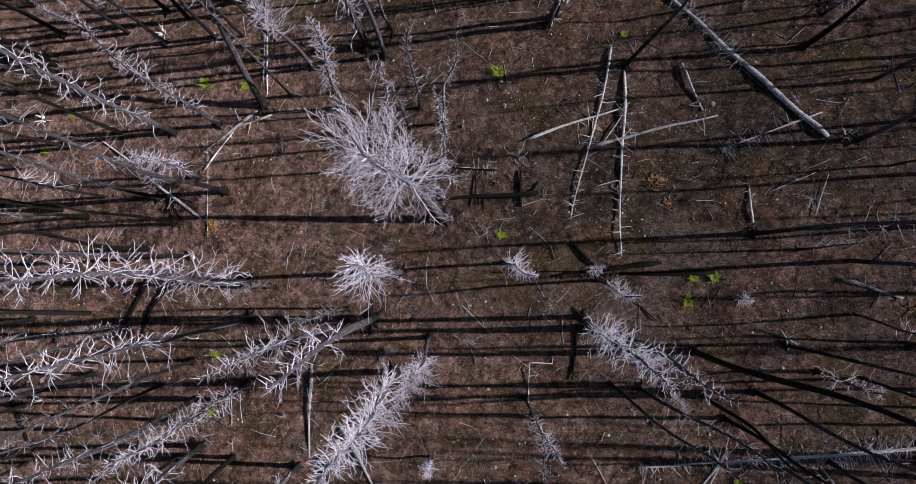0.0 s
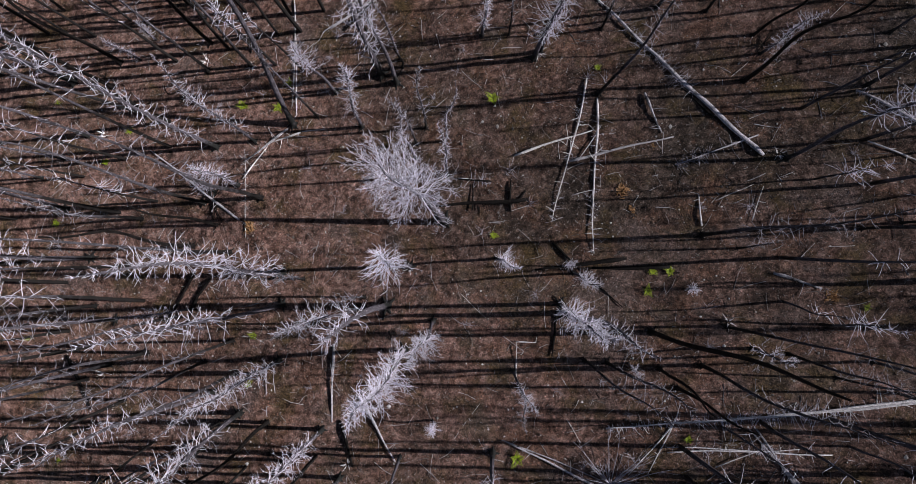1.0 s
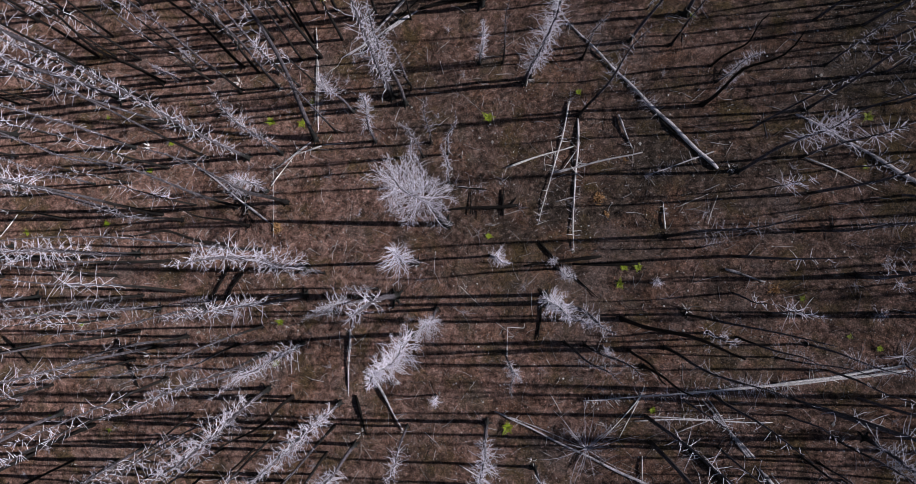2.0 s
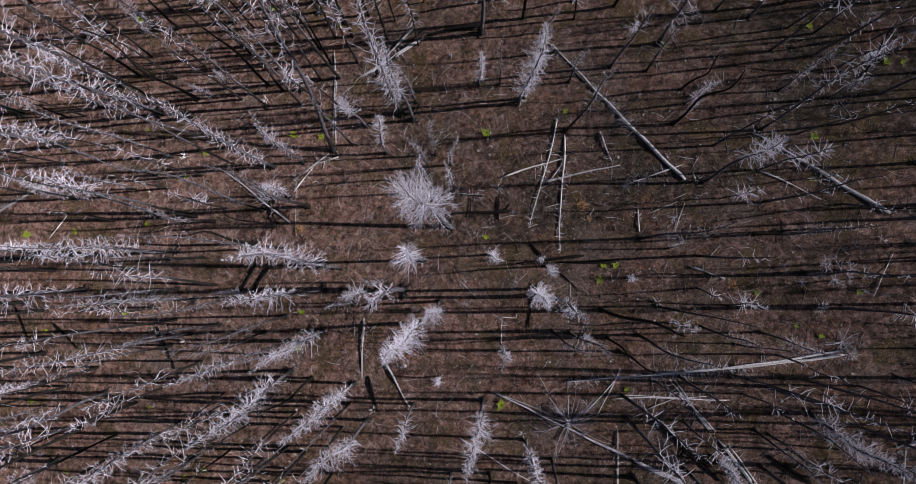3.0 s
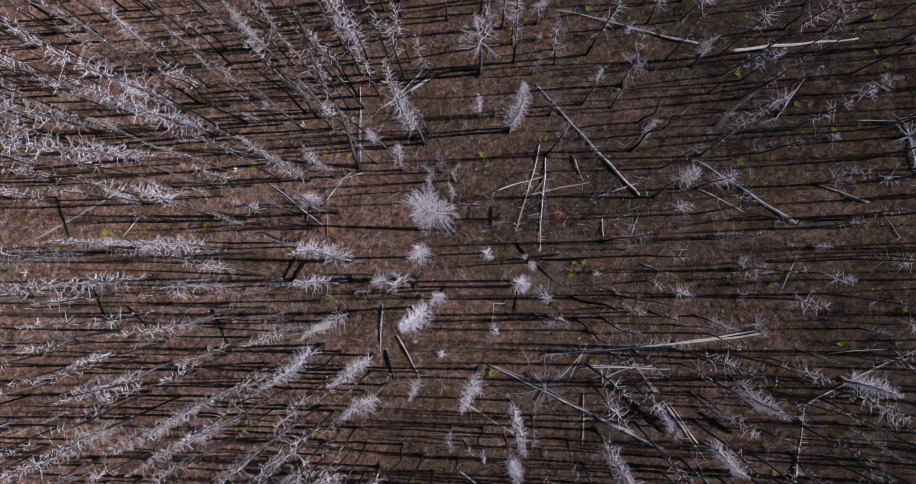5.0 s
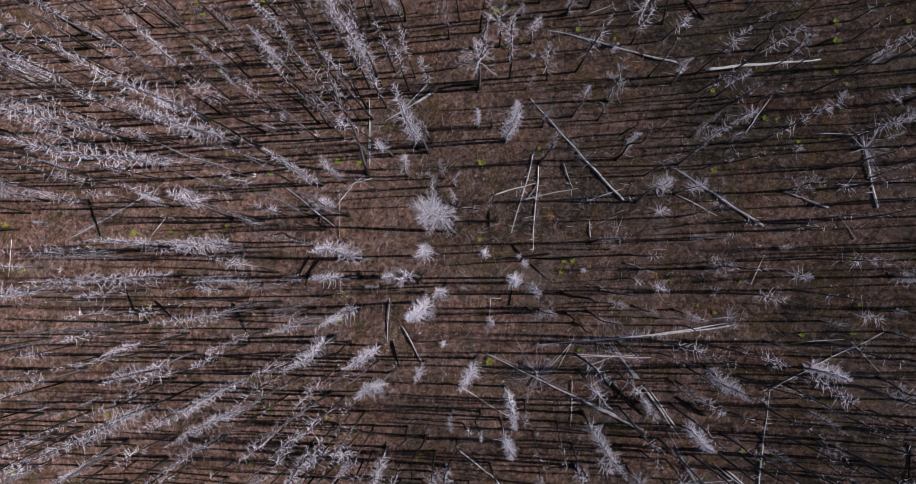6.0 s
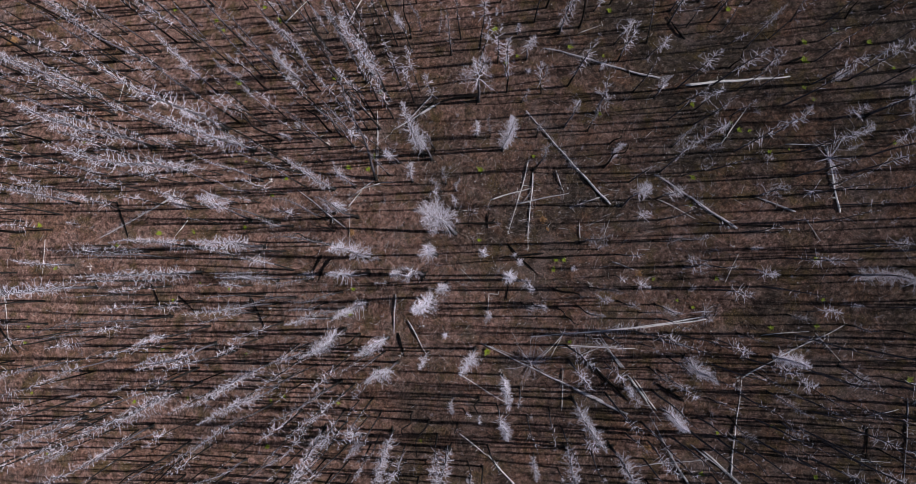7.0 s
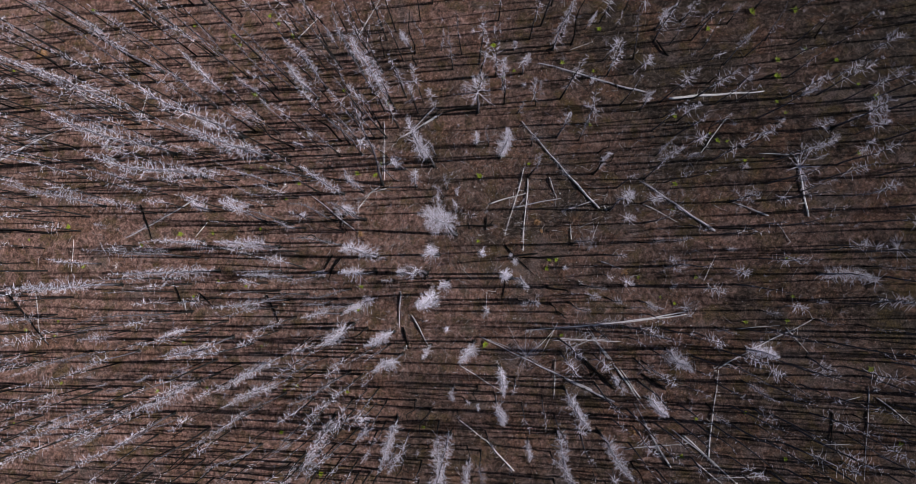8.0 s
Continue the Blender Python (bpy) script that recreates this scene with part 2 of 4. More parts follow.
def along(points, p):
    """The point at the share p of a bent line."""
    return np.array([np.interp(p, np.linspace(0, 1, len(points)), points[:, c]) for c in range(3)])


def heading(points, p):
    """Azimuth and lift of a bent line at the share p."""
    i = min(int(p * (len(points) - 1)), len(points) - 2)
    way = points[i + 1] - points[i]
    return math.atan2(way[1], way[0]), math.atan2(way[2], math.hypot(way[0], way[1]))


def brush_crown(spec, lowest, fine, line, u):
    """A narrow crown of snaking branches: drooping and sparse below, crowded in the middle, rising at the top."""
    count, _, reach, twigs, foot, tip, low, top, curl, sway, slim = spec
    crown = Shape()
    count = int(count * rng.uniform(0.85, 1.15) * (1.15 - 0.75 * lowest))
    steps = 7 if fine else 6
    taper = np.interp(np.linspace(0, 1, steps), (0, 0.3, 0.7, 1), (1.15, 0.95, 0.7, 0.3))
    phase, heavy = rng.uniform(0, 6.28), rng.uniform(0, 6.28)
    for k in range(count):
        v = ((k + rng.uniform(0, 1)) / count) ** 0.72
        v = min(1.0, max(0.0, v + 0.012 * math.sin(v * 90 + phase)))  # the branches stand in loose whorls
        at = np.array([np.interp(lowest + (1 - lowest) * v, u, line[:, c]) for c in range(3)])
        azimuth = k * 2.4 + rng.uniform(-0.8, 0.8)
        length = reach * float(np.interp(v, (0, 0.25, 0.65, 1), (0.75, 1.0, 0.8, 0.22))) * rng.uniform(0.5, 1.25) * (1 + 0.22 * math.cos(azimuth - heavy))
        if rng.random() < 0.14:
            length *= 0.35
        lift = rng.normal(low + (top - low) * v ** 2.2, 0.24)
        points = branch_line(at, azimuth, lift, length, rng.normal(curl, 0.13), steps, sway)
        thick = slim * (1 + 0.45 * (1 - v)) * rng.uniform(0.7, 1.2)
        crown.tube(points, thick * taper, 3, False)
        for _ in range(twigs if length > 0.4 else 0):
            p = rng.uniform(0.25, 0.9)
            way, up = heading(points, p)
            twig = branch_line(along(points, p), way + rng.choice((-1, 1)) * rng.uniform(0.3, 0.9), up + rng.normal(0.1, 0.3), length * rng.uniform(0.22, 0.5), rng.normal(0, 0.12), 4, sway)
            crown.tube(twig, thick * np.array([0.75, 0.66, 0.5, 0.25]), 3, False)
    return crown


def forked_limb(at, azimuth, lift, length, thick, forks, curl, sway):
    """A heavy curved limb, and apart from it the branches and twigs that fork from it."""
    points = branch_line(at, azimuth, lift, length, rng.normal(curl, 0.09), 9, sway)
    limb, spray = Shape(), Shape()
    limb.tube(points, thick * np.interp(np.linspace(0, 1, 9), (0, 0.12, 0.5, 1), (1.25, 1.0, 0.62, 0.2)), 6, False)
    for k in range(forks):
        p = 0.12 + 0.86 * (k + rng.uniform(0, 1)) / forks
        way, up = heading(points, p)
        run = length * (0.62 - 0.42 * p) * rng.uniform(0.6, 1.3)
        fork = branch_line(along(points, p), way + (1 if k % 2 else -1) * rng.uniform(0.35, 0.95), up + rng.normal(0.12, 0.3), run, rng.normal(0.08, 0.12), 6, sway)
        slim = max(0.009, thick * 0.42 * (1 - 0.5 * p))
        spray.tube(fork, slim * np.array([1.1, 0.95, 0.8, 0.66, 0.5, 0.25]), 3, False)
        for _ in range(4):
            q = rng.uniform(0.25, 0.98)
            way, up = heading(fork, q)
            spray.tube(branch_line(along(fork, q), way + rng.choice((-1, 1)) * rng.uniform(0.25, 0.9), up + rng.normal(0.15, 0.3), run * rng.uniform(0.2, 0.55), 0.08, 5, sway), max(0.0075, slim * 0.6) * np.array([1, 0.9, 0.75, 0.6, 0.3]), 3, False)
    return limb, spray


def make_snag(look_key, lowest, height=15.0):
    count, _, reach, twigs, foot, tip, low, top, curl, sway, slim = LOOKS[look_key]
    line = trunk_line(height, rng.uniform(0.20, 0.45) if look_key in "bs" else rng.uniform(0.10, 0.28))
    u = np.r_[0, 0.012, 0.03, np.linspace(0, 1, 13)[1:]]
    line = np.stack([np.interp(u, np.linspace(0, 1, 13), line[:, c]) for c in range(3)], 1)
    radii = foot * (1 - u) ** 0.8 * (1 + 0.7 * np.exp(-u * 70)) * rng.uniform(0.9, 1.1, len(u)) + tip * 0.7
    trunk = Shape()
    trunk.tube(np.vstack([line[0] - (0, 0, 0.5), line]), np.r_[radii[0] * 1.1, radii], 9)
    for k in range(5):  # root flare
        turn = k * 1.257 + rng.uniform(-0.4, 0.4)
        out = np.array([math.cos(turn), math.sin(turn), 0])
        run = foot * rng.uniform(3.2, 6.5)
        trunk.tube([out * foot * 0.5 + (0, 0, 0.30), out * foot * 1.6 + (0, 0, 0.10), out * run * 0.7 + (0, 0, 0.0), out * run + (0, 0, -0.2)], [foot * 0.6, foot * 0.55, foot * 0.34, foot * 0.15], 5)
    for k in range(int(90 * lowest)):  # snapped knots on the bare stem
        p, turn = rng.uniform(0.03, lowest), rng.uniform(0, 6.28)
        at = np.array([np.interp(p, u, line[:, c]) for c in range(3)])
        out = np.array([math.cos(turn), math.sin(turn), rng.uniform(-0.3, 0.3)])
        trunk.tube([at, at + out * (foot * (1 - p) + rng.uniform(0.03, 0.30) * rng.random())], [0.013, 0.006], 3)
    pale = look_key in "wdahotnrq"
    names = {
        "w": ("silver-grey dead conifer full of bare curled branches", "dead tree"),
        "n": ("slim pale dead conifer with short comb-like twigs", "dead tree"),
        "r": ("grey dead conifer, bare stem under a spiky bush of branches", "dead tree"),
        "s": ("thin grey fire-killed conifer with sparse bare twigs", "dead tree"),
        "b": ("charred black standing pole with broken stubs", "dead tree"),
        "d": ("bleached dead conifer thick with curled bare branches", "dead tree"),
        "q": ("bleached dead tree with a broad crown of heavy forked limbs", "dead tree"),
        "o": ("bleached dead tree with few long forked limbs", "dead tree"),
        "k": ("leaning scorched dead conifer with a forked pale top", "dead tree"),
        "a": ("bleached dead conifer, a dense plume of curled branches", "dead tree"),
        "t": ("grey dead conifer, bare stem under a brush of curled branches", "dead tree"),
        "h": ("large bleached dead conifer with a dense tangled crown", "dead tree"),
    }
    root = thing("dead_tree", *names[look_key], "burnt stand")
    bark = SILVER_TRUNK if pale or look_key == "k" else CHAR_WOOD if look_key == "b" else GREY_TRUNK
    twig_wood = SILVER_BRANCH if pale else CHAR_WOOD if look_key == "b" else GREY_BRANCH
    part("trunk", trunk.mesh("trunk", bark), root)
    if look_key not in "hoq":
        crown = brush_crown(LOOKS[look_key], lowest, look_key in "datr", line, u)
        part("crown", crown.mesh("crown", twig_wood), root, "bare leafless branches")
        return root
    for k in range(count):
        v = (k + rng.uniform(0.2, 0.8)) / count
        at = np.array([np.interp(lowest + (0.99 - lowest) * v, u, line[:, c]) for c in range(3)])
        limb, spray = forked_limb(at, k * 2.4 + rng.uniform(-0.5, 0.5), rng.normal(low + (top - low) * v ** 1.5, 0.2), reach * (1 - (0.3 if look_key == "h" else 0.6) * v) * rng.uniform(0.75, 1.12), slim * (1 - 0.6 * v), twigs, curl, sway)
        bough = part("limb", limb.mesh("limb", twig_wood), root, "bleached curving limb")
        part("spray", spray.mesh("spray", twig_wood), bough)
    return root


VARIANTS = {"q": 2, "w": 14, "n": 6, "r": 2, "s": 10, "b": 6, "k": 2, "d": 9, "a": 3, "t": 2, "h": 1, "o": 4}
SPREAD = {"w": (0.05, 0.45), "n": (0.08, 0.4), "d": (0.05, 0.35), "s": (0.22, 0.45)}  # shares of the stem below the crown, over the variants
stock, used = {}, {}


def plant(x, y, height, lean_x, lean_y, look_key, bare=None):
    """A dead tree on the hillside, leaning so that its tip stands off by lean_x and lean_y."""
    turn = used.get(look_key, 0)
    used[look_key] = turn + 1
    count = VARIANTS[look_key]
    from_, to = SPREAD.get(look_key, (LOOKS[look_key][1],) * 2)
    pick = turn * 5 % count
    if bare is not None and to > from_:  # one of the two variants whose crown begins there
        pick = min(count - 1, max(0, round((bare - from_) / (to - from_) * (count - 1)) - turn % 2))
    key = (look_key, pick)
    lowest = from_ + (to - from_) * pick / max(1, count - 1)
    z = float(land(x, y))
    up = Vector((lean_x, lean_y, height)).normalized()
    spin = Matrix.Rotation(rng.uniform(0, 6.28), 4, "Z")
    wide = (height / 15) ** (0.35 if look_key in "oq" or height < 7 else 0.55) * (rng.uniform(0.80, 1.18) if look_key in "wsdn" else 1.0)
    m = Matrix.Translation((x, y, z - 0.02)) @ Vector((0, 0, 1)).rotation_difference(up).to_matrix().to_4x4() @ spin @ Matrix.Diagonal((wide, wide, height / 15, 1))
    if key in stock:
        tree = copy_thing(stock[key], m)
    else:
        tree = stock[key] = make_snag(look_key, lowest)
        tree.matrix_basis = m
    if look_key in "wsn" and height < 7:
        tagged(tree, "short young fire-killed conifer with bare pale twigs")
    elif look_key in "ws" and math.hypot(lean_x, lean_y) > 0.09 * height:
        tagged(tree, "leaning grey dead conifer with bare curled branches")
    return tree


PLOT_OVERHEAD_1 = [  # x, y, height, lean of the tip in x and y, look
    (-13.6, 10.4, 16.0, 0.0, 0.0, "s"), (-11.1, 10.5, 15.0, 0.0, 0.0, "s"), (-11.1, 11.5, 14.0, 0.0, 0.0, "s"), (-13.6, 12.0, 13.0, 0.0, 0.0, "b"),
    (-14.3, 8.9, 3.4, -0.2, -0.3, "b"), (-10.7, 6.3, 11.8, 0.3, 0.5, "w", 0.15), (-19.0, 11.2, 14.0, 0.0, 0.0, "b"), (-19.4, 9.8, 15.0, 0.0, 0.0, "b"),
    (-12.9, 6.1, 17.0, 0.0, 0.0, "w", 0.12), (-10.3, 3.3, 17.0, 0.0, 0.0, "s"), (-13.5, 3.1, 16.0, 0.0, 0.0, "s"), (-12.7, 1.9, 8.7, 0.0, 0.2, "b"),
    (-17.1, 2.3, 11.0, 0.0, 0.0, "s"), (-14.0, 0.8, 12.0, 0.0, 0.0, "b"), (-9.0, -0.6, 17.0, 0.0, 0.0, "d"), (-14.6, -2.9, 15.0, 0.0, 0.0, "s"),
]
PLOT_OVERHEAD_2 = [  # x, y, height, lean of the tip in x and y, look
    (-8.9, -2.2, 17.0, 0.0, 0.0, "w"), (-13.1, -5.2, 13.0, 0.0, 0.0, "s"), (-11.6, -4.1, 16.0, 0.0, 0.0, "s"), (-11.3, -5.7, 15.0, 0.0, 0.0, "s"),
    (-10.3, -5.7, 9.6, 0.1, -0.2, "w"), (-12.3, -8.3, 13.0, 0.0, 0.0, "s"), (-9.6, -8.1, 12.0, 0.0, 0.0, "b"), 
    (-4.9, 6.8, 9.2, 0.7, 0.4, "w"), (-3.1, 9.0, 15.0, 0.0, 0.0, "w"), (-2.8, 9.8, 12.0, 0.0, 0.0, "b"), (-2.0, 5.8, 9.2, -0.5, -0.2, "s"),
    (-1.6, 6.6, 8.7, 0.4, 0.1, "s"), (-0.6, 5.9, 10.5, 0.6, 0.0, "n"), (-7.8, -0.9, 4.9, 0.0, -0.1, "s"), (-4.6, -1.8, 8.6, -0.1, 0.5, "s"),
]
PLOT_OVERHEAD_3 = [  # x, y, height, lean of the tip in x and y, look
    (1.8, 0.1, 5.4, 0.6, -0.5, "w", 0.1), (5.3, -0.6, 6.5, -0.1, -0.3, "w"), (4.7, -2.0, 12.4, -0.7, -0.3, "d", 0.3), (5.0, -2.4, 10.6, 0.8, -0.4, "t"), (2.5, -5.1, 7.8, 0.3, -0.3, "w", 0.3),
    (5.7, -4.5, 12.0, 0.0, 0.0, "s"), (6.7, -4.6, 10.0, 0.0, 0.0, "s"), (10.8, 1.1, 13.0, 0.0, 0.0, "s"), (12.8, 8.0, 11.0, 0.0, 0.0, "b"),
    (11.6, -2.9, 12.0, 0.0, 0.0, "s"), (8.6, -3.2, 14.0, 0.0, 0.0, "b"), (9.6, -5.6, 13.0, 0.0, 0.0, "b"), (4.0, 10.1, 14.0, 0.0, 0.0, "w"),
    (-2.3, -0.3, 12.8, 0.1, 0.3, "r"), (-3.5, -2.2, 14.7, -0.1, 0.2, "t"), (-2.6, -4.3, 12.6, -0.3, -0.6, "a"), (-1.2, -2.9, 10.8, -0.2, -0.4, "d", 0.3),
]
PLOT_OVERHEAD_4 = [  # x, y, height, lean of the tip in x and y, look
    (-0.6, 1.9, 12.6, -1.6, 0.8, "h"), (-16.4, -4.8, 14.0, 0.0, 0.0, "s"), (-19.6, -2.4, 13.0, 0.0, 0.0, "s"), (-19.9, -6.3, 15.0, 0.0, 0.0, "s"),
    (-7.3, 7.5, 11.0, 0.0, 0.0, "s"), (-3.1, -3.5, 3.0, 0.0, 0.0, "b"), (10.6, -4.6, 12.0, 0.0, 0.0, "s"),
]
PLOT_SLOPE_RIGHT_1 = [  # x, y, height, lean of the tip in x and y, look
    (3.7, 9.8, 13.0, 0.0, 0.0, "d", 0.2), (13.0, 8.2, 9.0, -0.2, 0.2, "w"), (17.4, 7.4, 13.0, -0.3, 0.6, "w"), (14.3, 4.4, 10.3, -0.2, 0.4, "r"),
    (9.3, 11.8, 9.3, 0.0, 0.0, "k"), (11.4, 11.4, 8.3, -0.5, 0.4, "s"), (18.5, 9.7, 7.0, -0.3, 0.4, "w"), (22.8, 10.4, 4.8, -1.0, 1.7, "b"),
    (18.0, -8.6, 8.5, -0.3, -0.7, "s"), (16.6, -9.6, 6.8, -0.3, -0.5, "s"), (5.0, -0.3, 2.8, 0.0, 0.2, "w"), (6.4, -3.3, 3.9, 0.1, 0.3, "w"),
    (2.8, -5.8, 7.5, -0.4, -0.2, "s"), (1.2, 11.2, 6.0, 0.0, 0.0, "w"), (2.5, 11.1, 8.5, -0.1, 0.0, "s"),
]
PLOT_MIDDLE_HEIGHT_1 = [  # x, y, height, lean of the tip in x and y, look
    (-2.6, 17.3, 5.7, -0.1, 0.0, "b"), (-8.2, 16.3, 8.8, -0.2, -0.1, "w"), (-11.4, 16.5, 7.2, -0.1, -0.1, "b"), (-3.9, 9.5, 16.6, -0.1, 0.0, "w"),
    (13.5, 9.2, 8.1, 0.1, -0.1, "w"), (17.1, 14.3, 6.0, -0.1, 0.1, "w"), (7.1, 16.4, 4.7, 0.2, -0.1, "s"), (6.0, 17.3, 3.5, 0.2, -0.1, "w"),
    (5.4, 14.4, 4.2, 0.2, 0.0, "s"), (6.8, 11.0, 6.9, 0.1, -0.1, "s"), (-2.1, 5.1, 11.1, 0.0, 0.0, "n"), (-0.5, 4.2, 10.7, -0.1, 0.0, "n"),
    (-4.7, -2.3, 14.6, 0.0, 0.3, "w", 0.45), (-7.0, -3.1, 7.2, 0.0, 0.0, "s"), (-6.7, -8.3, 15.1, -0.4, 0.4, "d"), (-5.8, -10.6, 18.0, -0.8, 0.6, "d"),
]
PLOT_MIDDLE_HEIGHT_2 = [  # x, y, height, lean of the tip in x and y, look
    (-2.8, -9.4, 10.9, 0.1, 0.0, "w"), (1.6, -8.9, 14.6, -1.0, 0.0, "d", 0.25), (-0.4, -13.5, 8.6, 0.2, 0.0, "w"), (2.0, -13.3, 6.9, 0.0, 0.0, "b"),
    (4.1, -11.1, 14.0, -0.1, 0.0, "d", 0.15), (11.6, -9.6, 13.4, -0.2, -0.2, "b"), (15.3, -12.1, 3.2, -0.3, -0.3, "o"), (13.3, 10.1, 8.1, 0.0, 0.1, "b"),
    (7.6, -4.6, 6.0, -0.4, -0.6, "w"), (17.3, -9.8, 6.2, -0.1, -0.3, "s"), (12.2, 0.5, 3.8, 0.0, 0.1, "s"), (16.9, 1.3, 8.6, 0.0, -0.3, "s"),
    (8.9, -4.8, 8.0, -0.3, -0.5, "b"), (15.7, -4.9, 7.3, 0.0, 0.2, "s"), (14.0, -4.0, 7.8, -0.1, -0.3, "s"), 
]
PLOT_MIDDLE_HEIGHT_3 = [  # x, y, height, lean of the tip in x and y, look
    
    (-12.5, -6.7, 16.7, -0.3, 0.8, "w"), (-23.4, 4.7, 18.9, 0.1, 0.5, "w"),
    (-12.9, 3.7, 13.8, 0.5, 1.2, "w", 0.15), (-28.0, 4.0, 7.3, 0.1, 0.6, "d"), (-21.8, 10.2, 17.5, -0.4, -0.8, "d"), 
    (-17.8, 11.3, 14.8, -0.3, -0.5, "w"),
]
PLOT_UPPER_LEFT_1 = [  # x, y, height, lean of the tip in x and y, look
    (-28.3, 13.5, 16.0, 0.0, 0.0, "w"), (-36.2, 20.7, 16.0, 0.0, 0.0, "w"), (-25.3, 19.8, 16.0, 0.0, 0.0, "s"),
    (-29.8, 22.6, 15.0, 0.0, 0.0, "s"), (-41.4, 16.5, 17.0, 0.0, 0.0, "w"), (-28.7, 16.1, 14.0, 0.0, 0.0, "s"), (-42.1, 14.0, 15.0, 0.0, 0.0, "s"),
    (-23.9, 22.0, 16.0, 0.0, 0.0, "s"), (-22.9, 16.9, 15.0, 0.0, 0.0, "w"), (-33.9, 21.6, 15.0, 0.0, 0.0, "s"), (-39.4, 20.7, 15.0, 0.0, 0.0, "s"),
    (-44.2, 21.6, 17.0, 0.0, 0.0, "b"), (-39.7, 22.1, 18.0, 0.0, 0.0, "b"), (-46.4, 19.8, 14.0, 0.0, 0.0, "b"), (-47.5, 18.4, 13.0, 0.0, 0.0, "b"),
]
PLOT_UPPER_LEFT_2 = [  # x, y, height, lean of the tip in x and y, look
    (-37.0, 11.9, 15.0, 0.0, 0.0, "w"), 
    (-38.9, 7.7, 16.0, 0.0, 0.0, "w"), (-38.8, 4.6, 18.0, 0.0, 0.0, "w"), (-26.6, 10.9, 15.0, 0.0, 0.0, "s"),
    (-32.8, 7.0, 13.0, 0.0, 0.0, "s"), (-44.3, 7.8, 15.0, 0.0, 0.0, "s"), (-26.3, 6.8, 12.1, 0.1, 0.4, "w"),
]
PLOT_UPPER_MIDDLE_1 = [  # x, y, height, lean of the tip in x and y, look
    (-1.5, 19.6, 11.2, 0.1, 0.0, "s"), (-5.7, 21.7, 12.8, 0.6, 0.2, "b"),
    (-15.6, 18.1, 19.0, -0.3, 0.2, "w"), (-14.6, 22.8, 13.0, 0.0, 0.0, "w"), (-13.1, 22.1, 11.6, 0.5, 0.3, "s"),
    (-13.1, 25.9, 5.2, 0.1, 0.0, "s"), (-19.1, 18.2, 19.0, -0.2, 0.3, "s"), (-21.6, 18.3, 13.6, 0.4, 0.4, "s"), (-20.2, 14.2, 10.5, 0.2, 0.3, "w"),
    (-18.2, 24.5, 11.1, -0.3, -0.3, "w"), (-7.2, 18.6, 9.2, -0.3, -0.1, "b"), (-7.9, 22.0, 4.4, 0.0, 0.0, "b"), (-8.6, 7.1, 19.0, 0.4, 4.1, "k"),
]
PLOT_UPPER_MIDDLE_2 = [  # x, y, height, lean of the tip in x and y, look
    (-26.7, 27.3, 4.6, 0.0, 0.0, "b"), (0.7, 23.3, 8.6, -0.3, 0.0, "w"), (2.9, 23.5, 7.1, -0.7, 0.0, "w"), (4.9, 21.4, 6.7, 0.4, -0.1, "w"),
    (5.8, 18.7, 5.6, 0.3, -0.1, "w"), (1.3, 14.7, 12.9, 0.4, 0.0, "q"), (8.8, 21.1, 12.0, 0.4, -0.1, "w"), (9.7, 22.6, 9.3, 0.1, 0.0, "s"),
    (10.7, 21.6, 11.5, -0.1, 0.1, "b"), (12.0, 23.1, 7.7, 0.6, -0.3, "w"), (-10.1, 17.2, 16.3, 0.3, 0.2, "s"),
]
PLOT_UPPER_RIGHT_1 = [  # x, y, height, lean of the tip in x and y, look
    (16.6, 19.6, 10.8, -1.9, 1.1, "s"), (18.6, 22.5, 5.6, 0.1, -0.1, "w"), (21.0, 23.2, 4.7, 0.1, 0.0, "o"), (12.5, 17.1, 8.5, 0.0, 0.0, "w"),
    (10.3, 13.6, 6.7, 0.1, -0.1, "w"), (12.2, 13.1, 10.0, -0.9, 0.6, "o"), (22.3, 22.5, 4.8, 0.2, -0.2, "s"), (25.0, 22.5, 4.8, -0.1, 0.1, "s"),
    (24.6, 18.4, 8.5, -0.4, 0.4, "w"), (28.1, 20.5, 5.9, -0.9, 1.0, "s"), (32.1, 20.4, 5.3, -1.0, 1.3, "b"), (25.8, 16.3, 4.1, 0.0, 0.0, "o"),
    (23.3, 16.7, 5.5, -0.4, 0.5, "b"), (30.7, 14.9, 4.9, -0.1, 0.1, "w"), (36.9, 21.9, 4.3, 0.2, -0.3, "o"), (37.2, 19.8, 4.5, 0.0, 0.1, "w"),
]
PLOT_UPPER_RIGHT_2 = [  # x, y, height, lean of the tip in x and y, look
    (35.6, 15.4, 5.1, -0.1, 0.2, "s"), (33.0, 11.8, 8.6, -0.3, 0.2, "q"), (28.7, 12.4, 4.3, 0.0, 0.0, "o"), (20.9, 9.1, 4.7, 0.1, -0.1, "w"),
    (34.9, 21.0, 3.9, -0.1, 0.2, "s"), (24.8, 5.2, 8.9, 0.1, -0.3, "o"), (31.4, 9.1, 5.3, 0.1, -0.2, "w"), (32.8, 10.9, 5.6, 0.2, -0.5, "o"),
    (27.8, 11.4, 5.0, 0.0, 0.0, "w"), (31.7, 5.7, 8.6, 0.2, -0.9, "s"), (25.8, 8.4, 4.0, -0.1, 0.2, "o"),
]
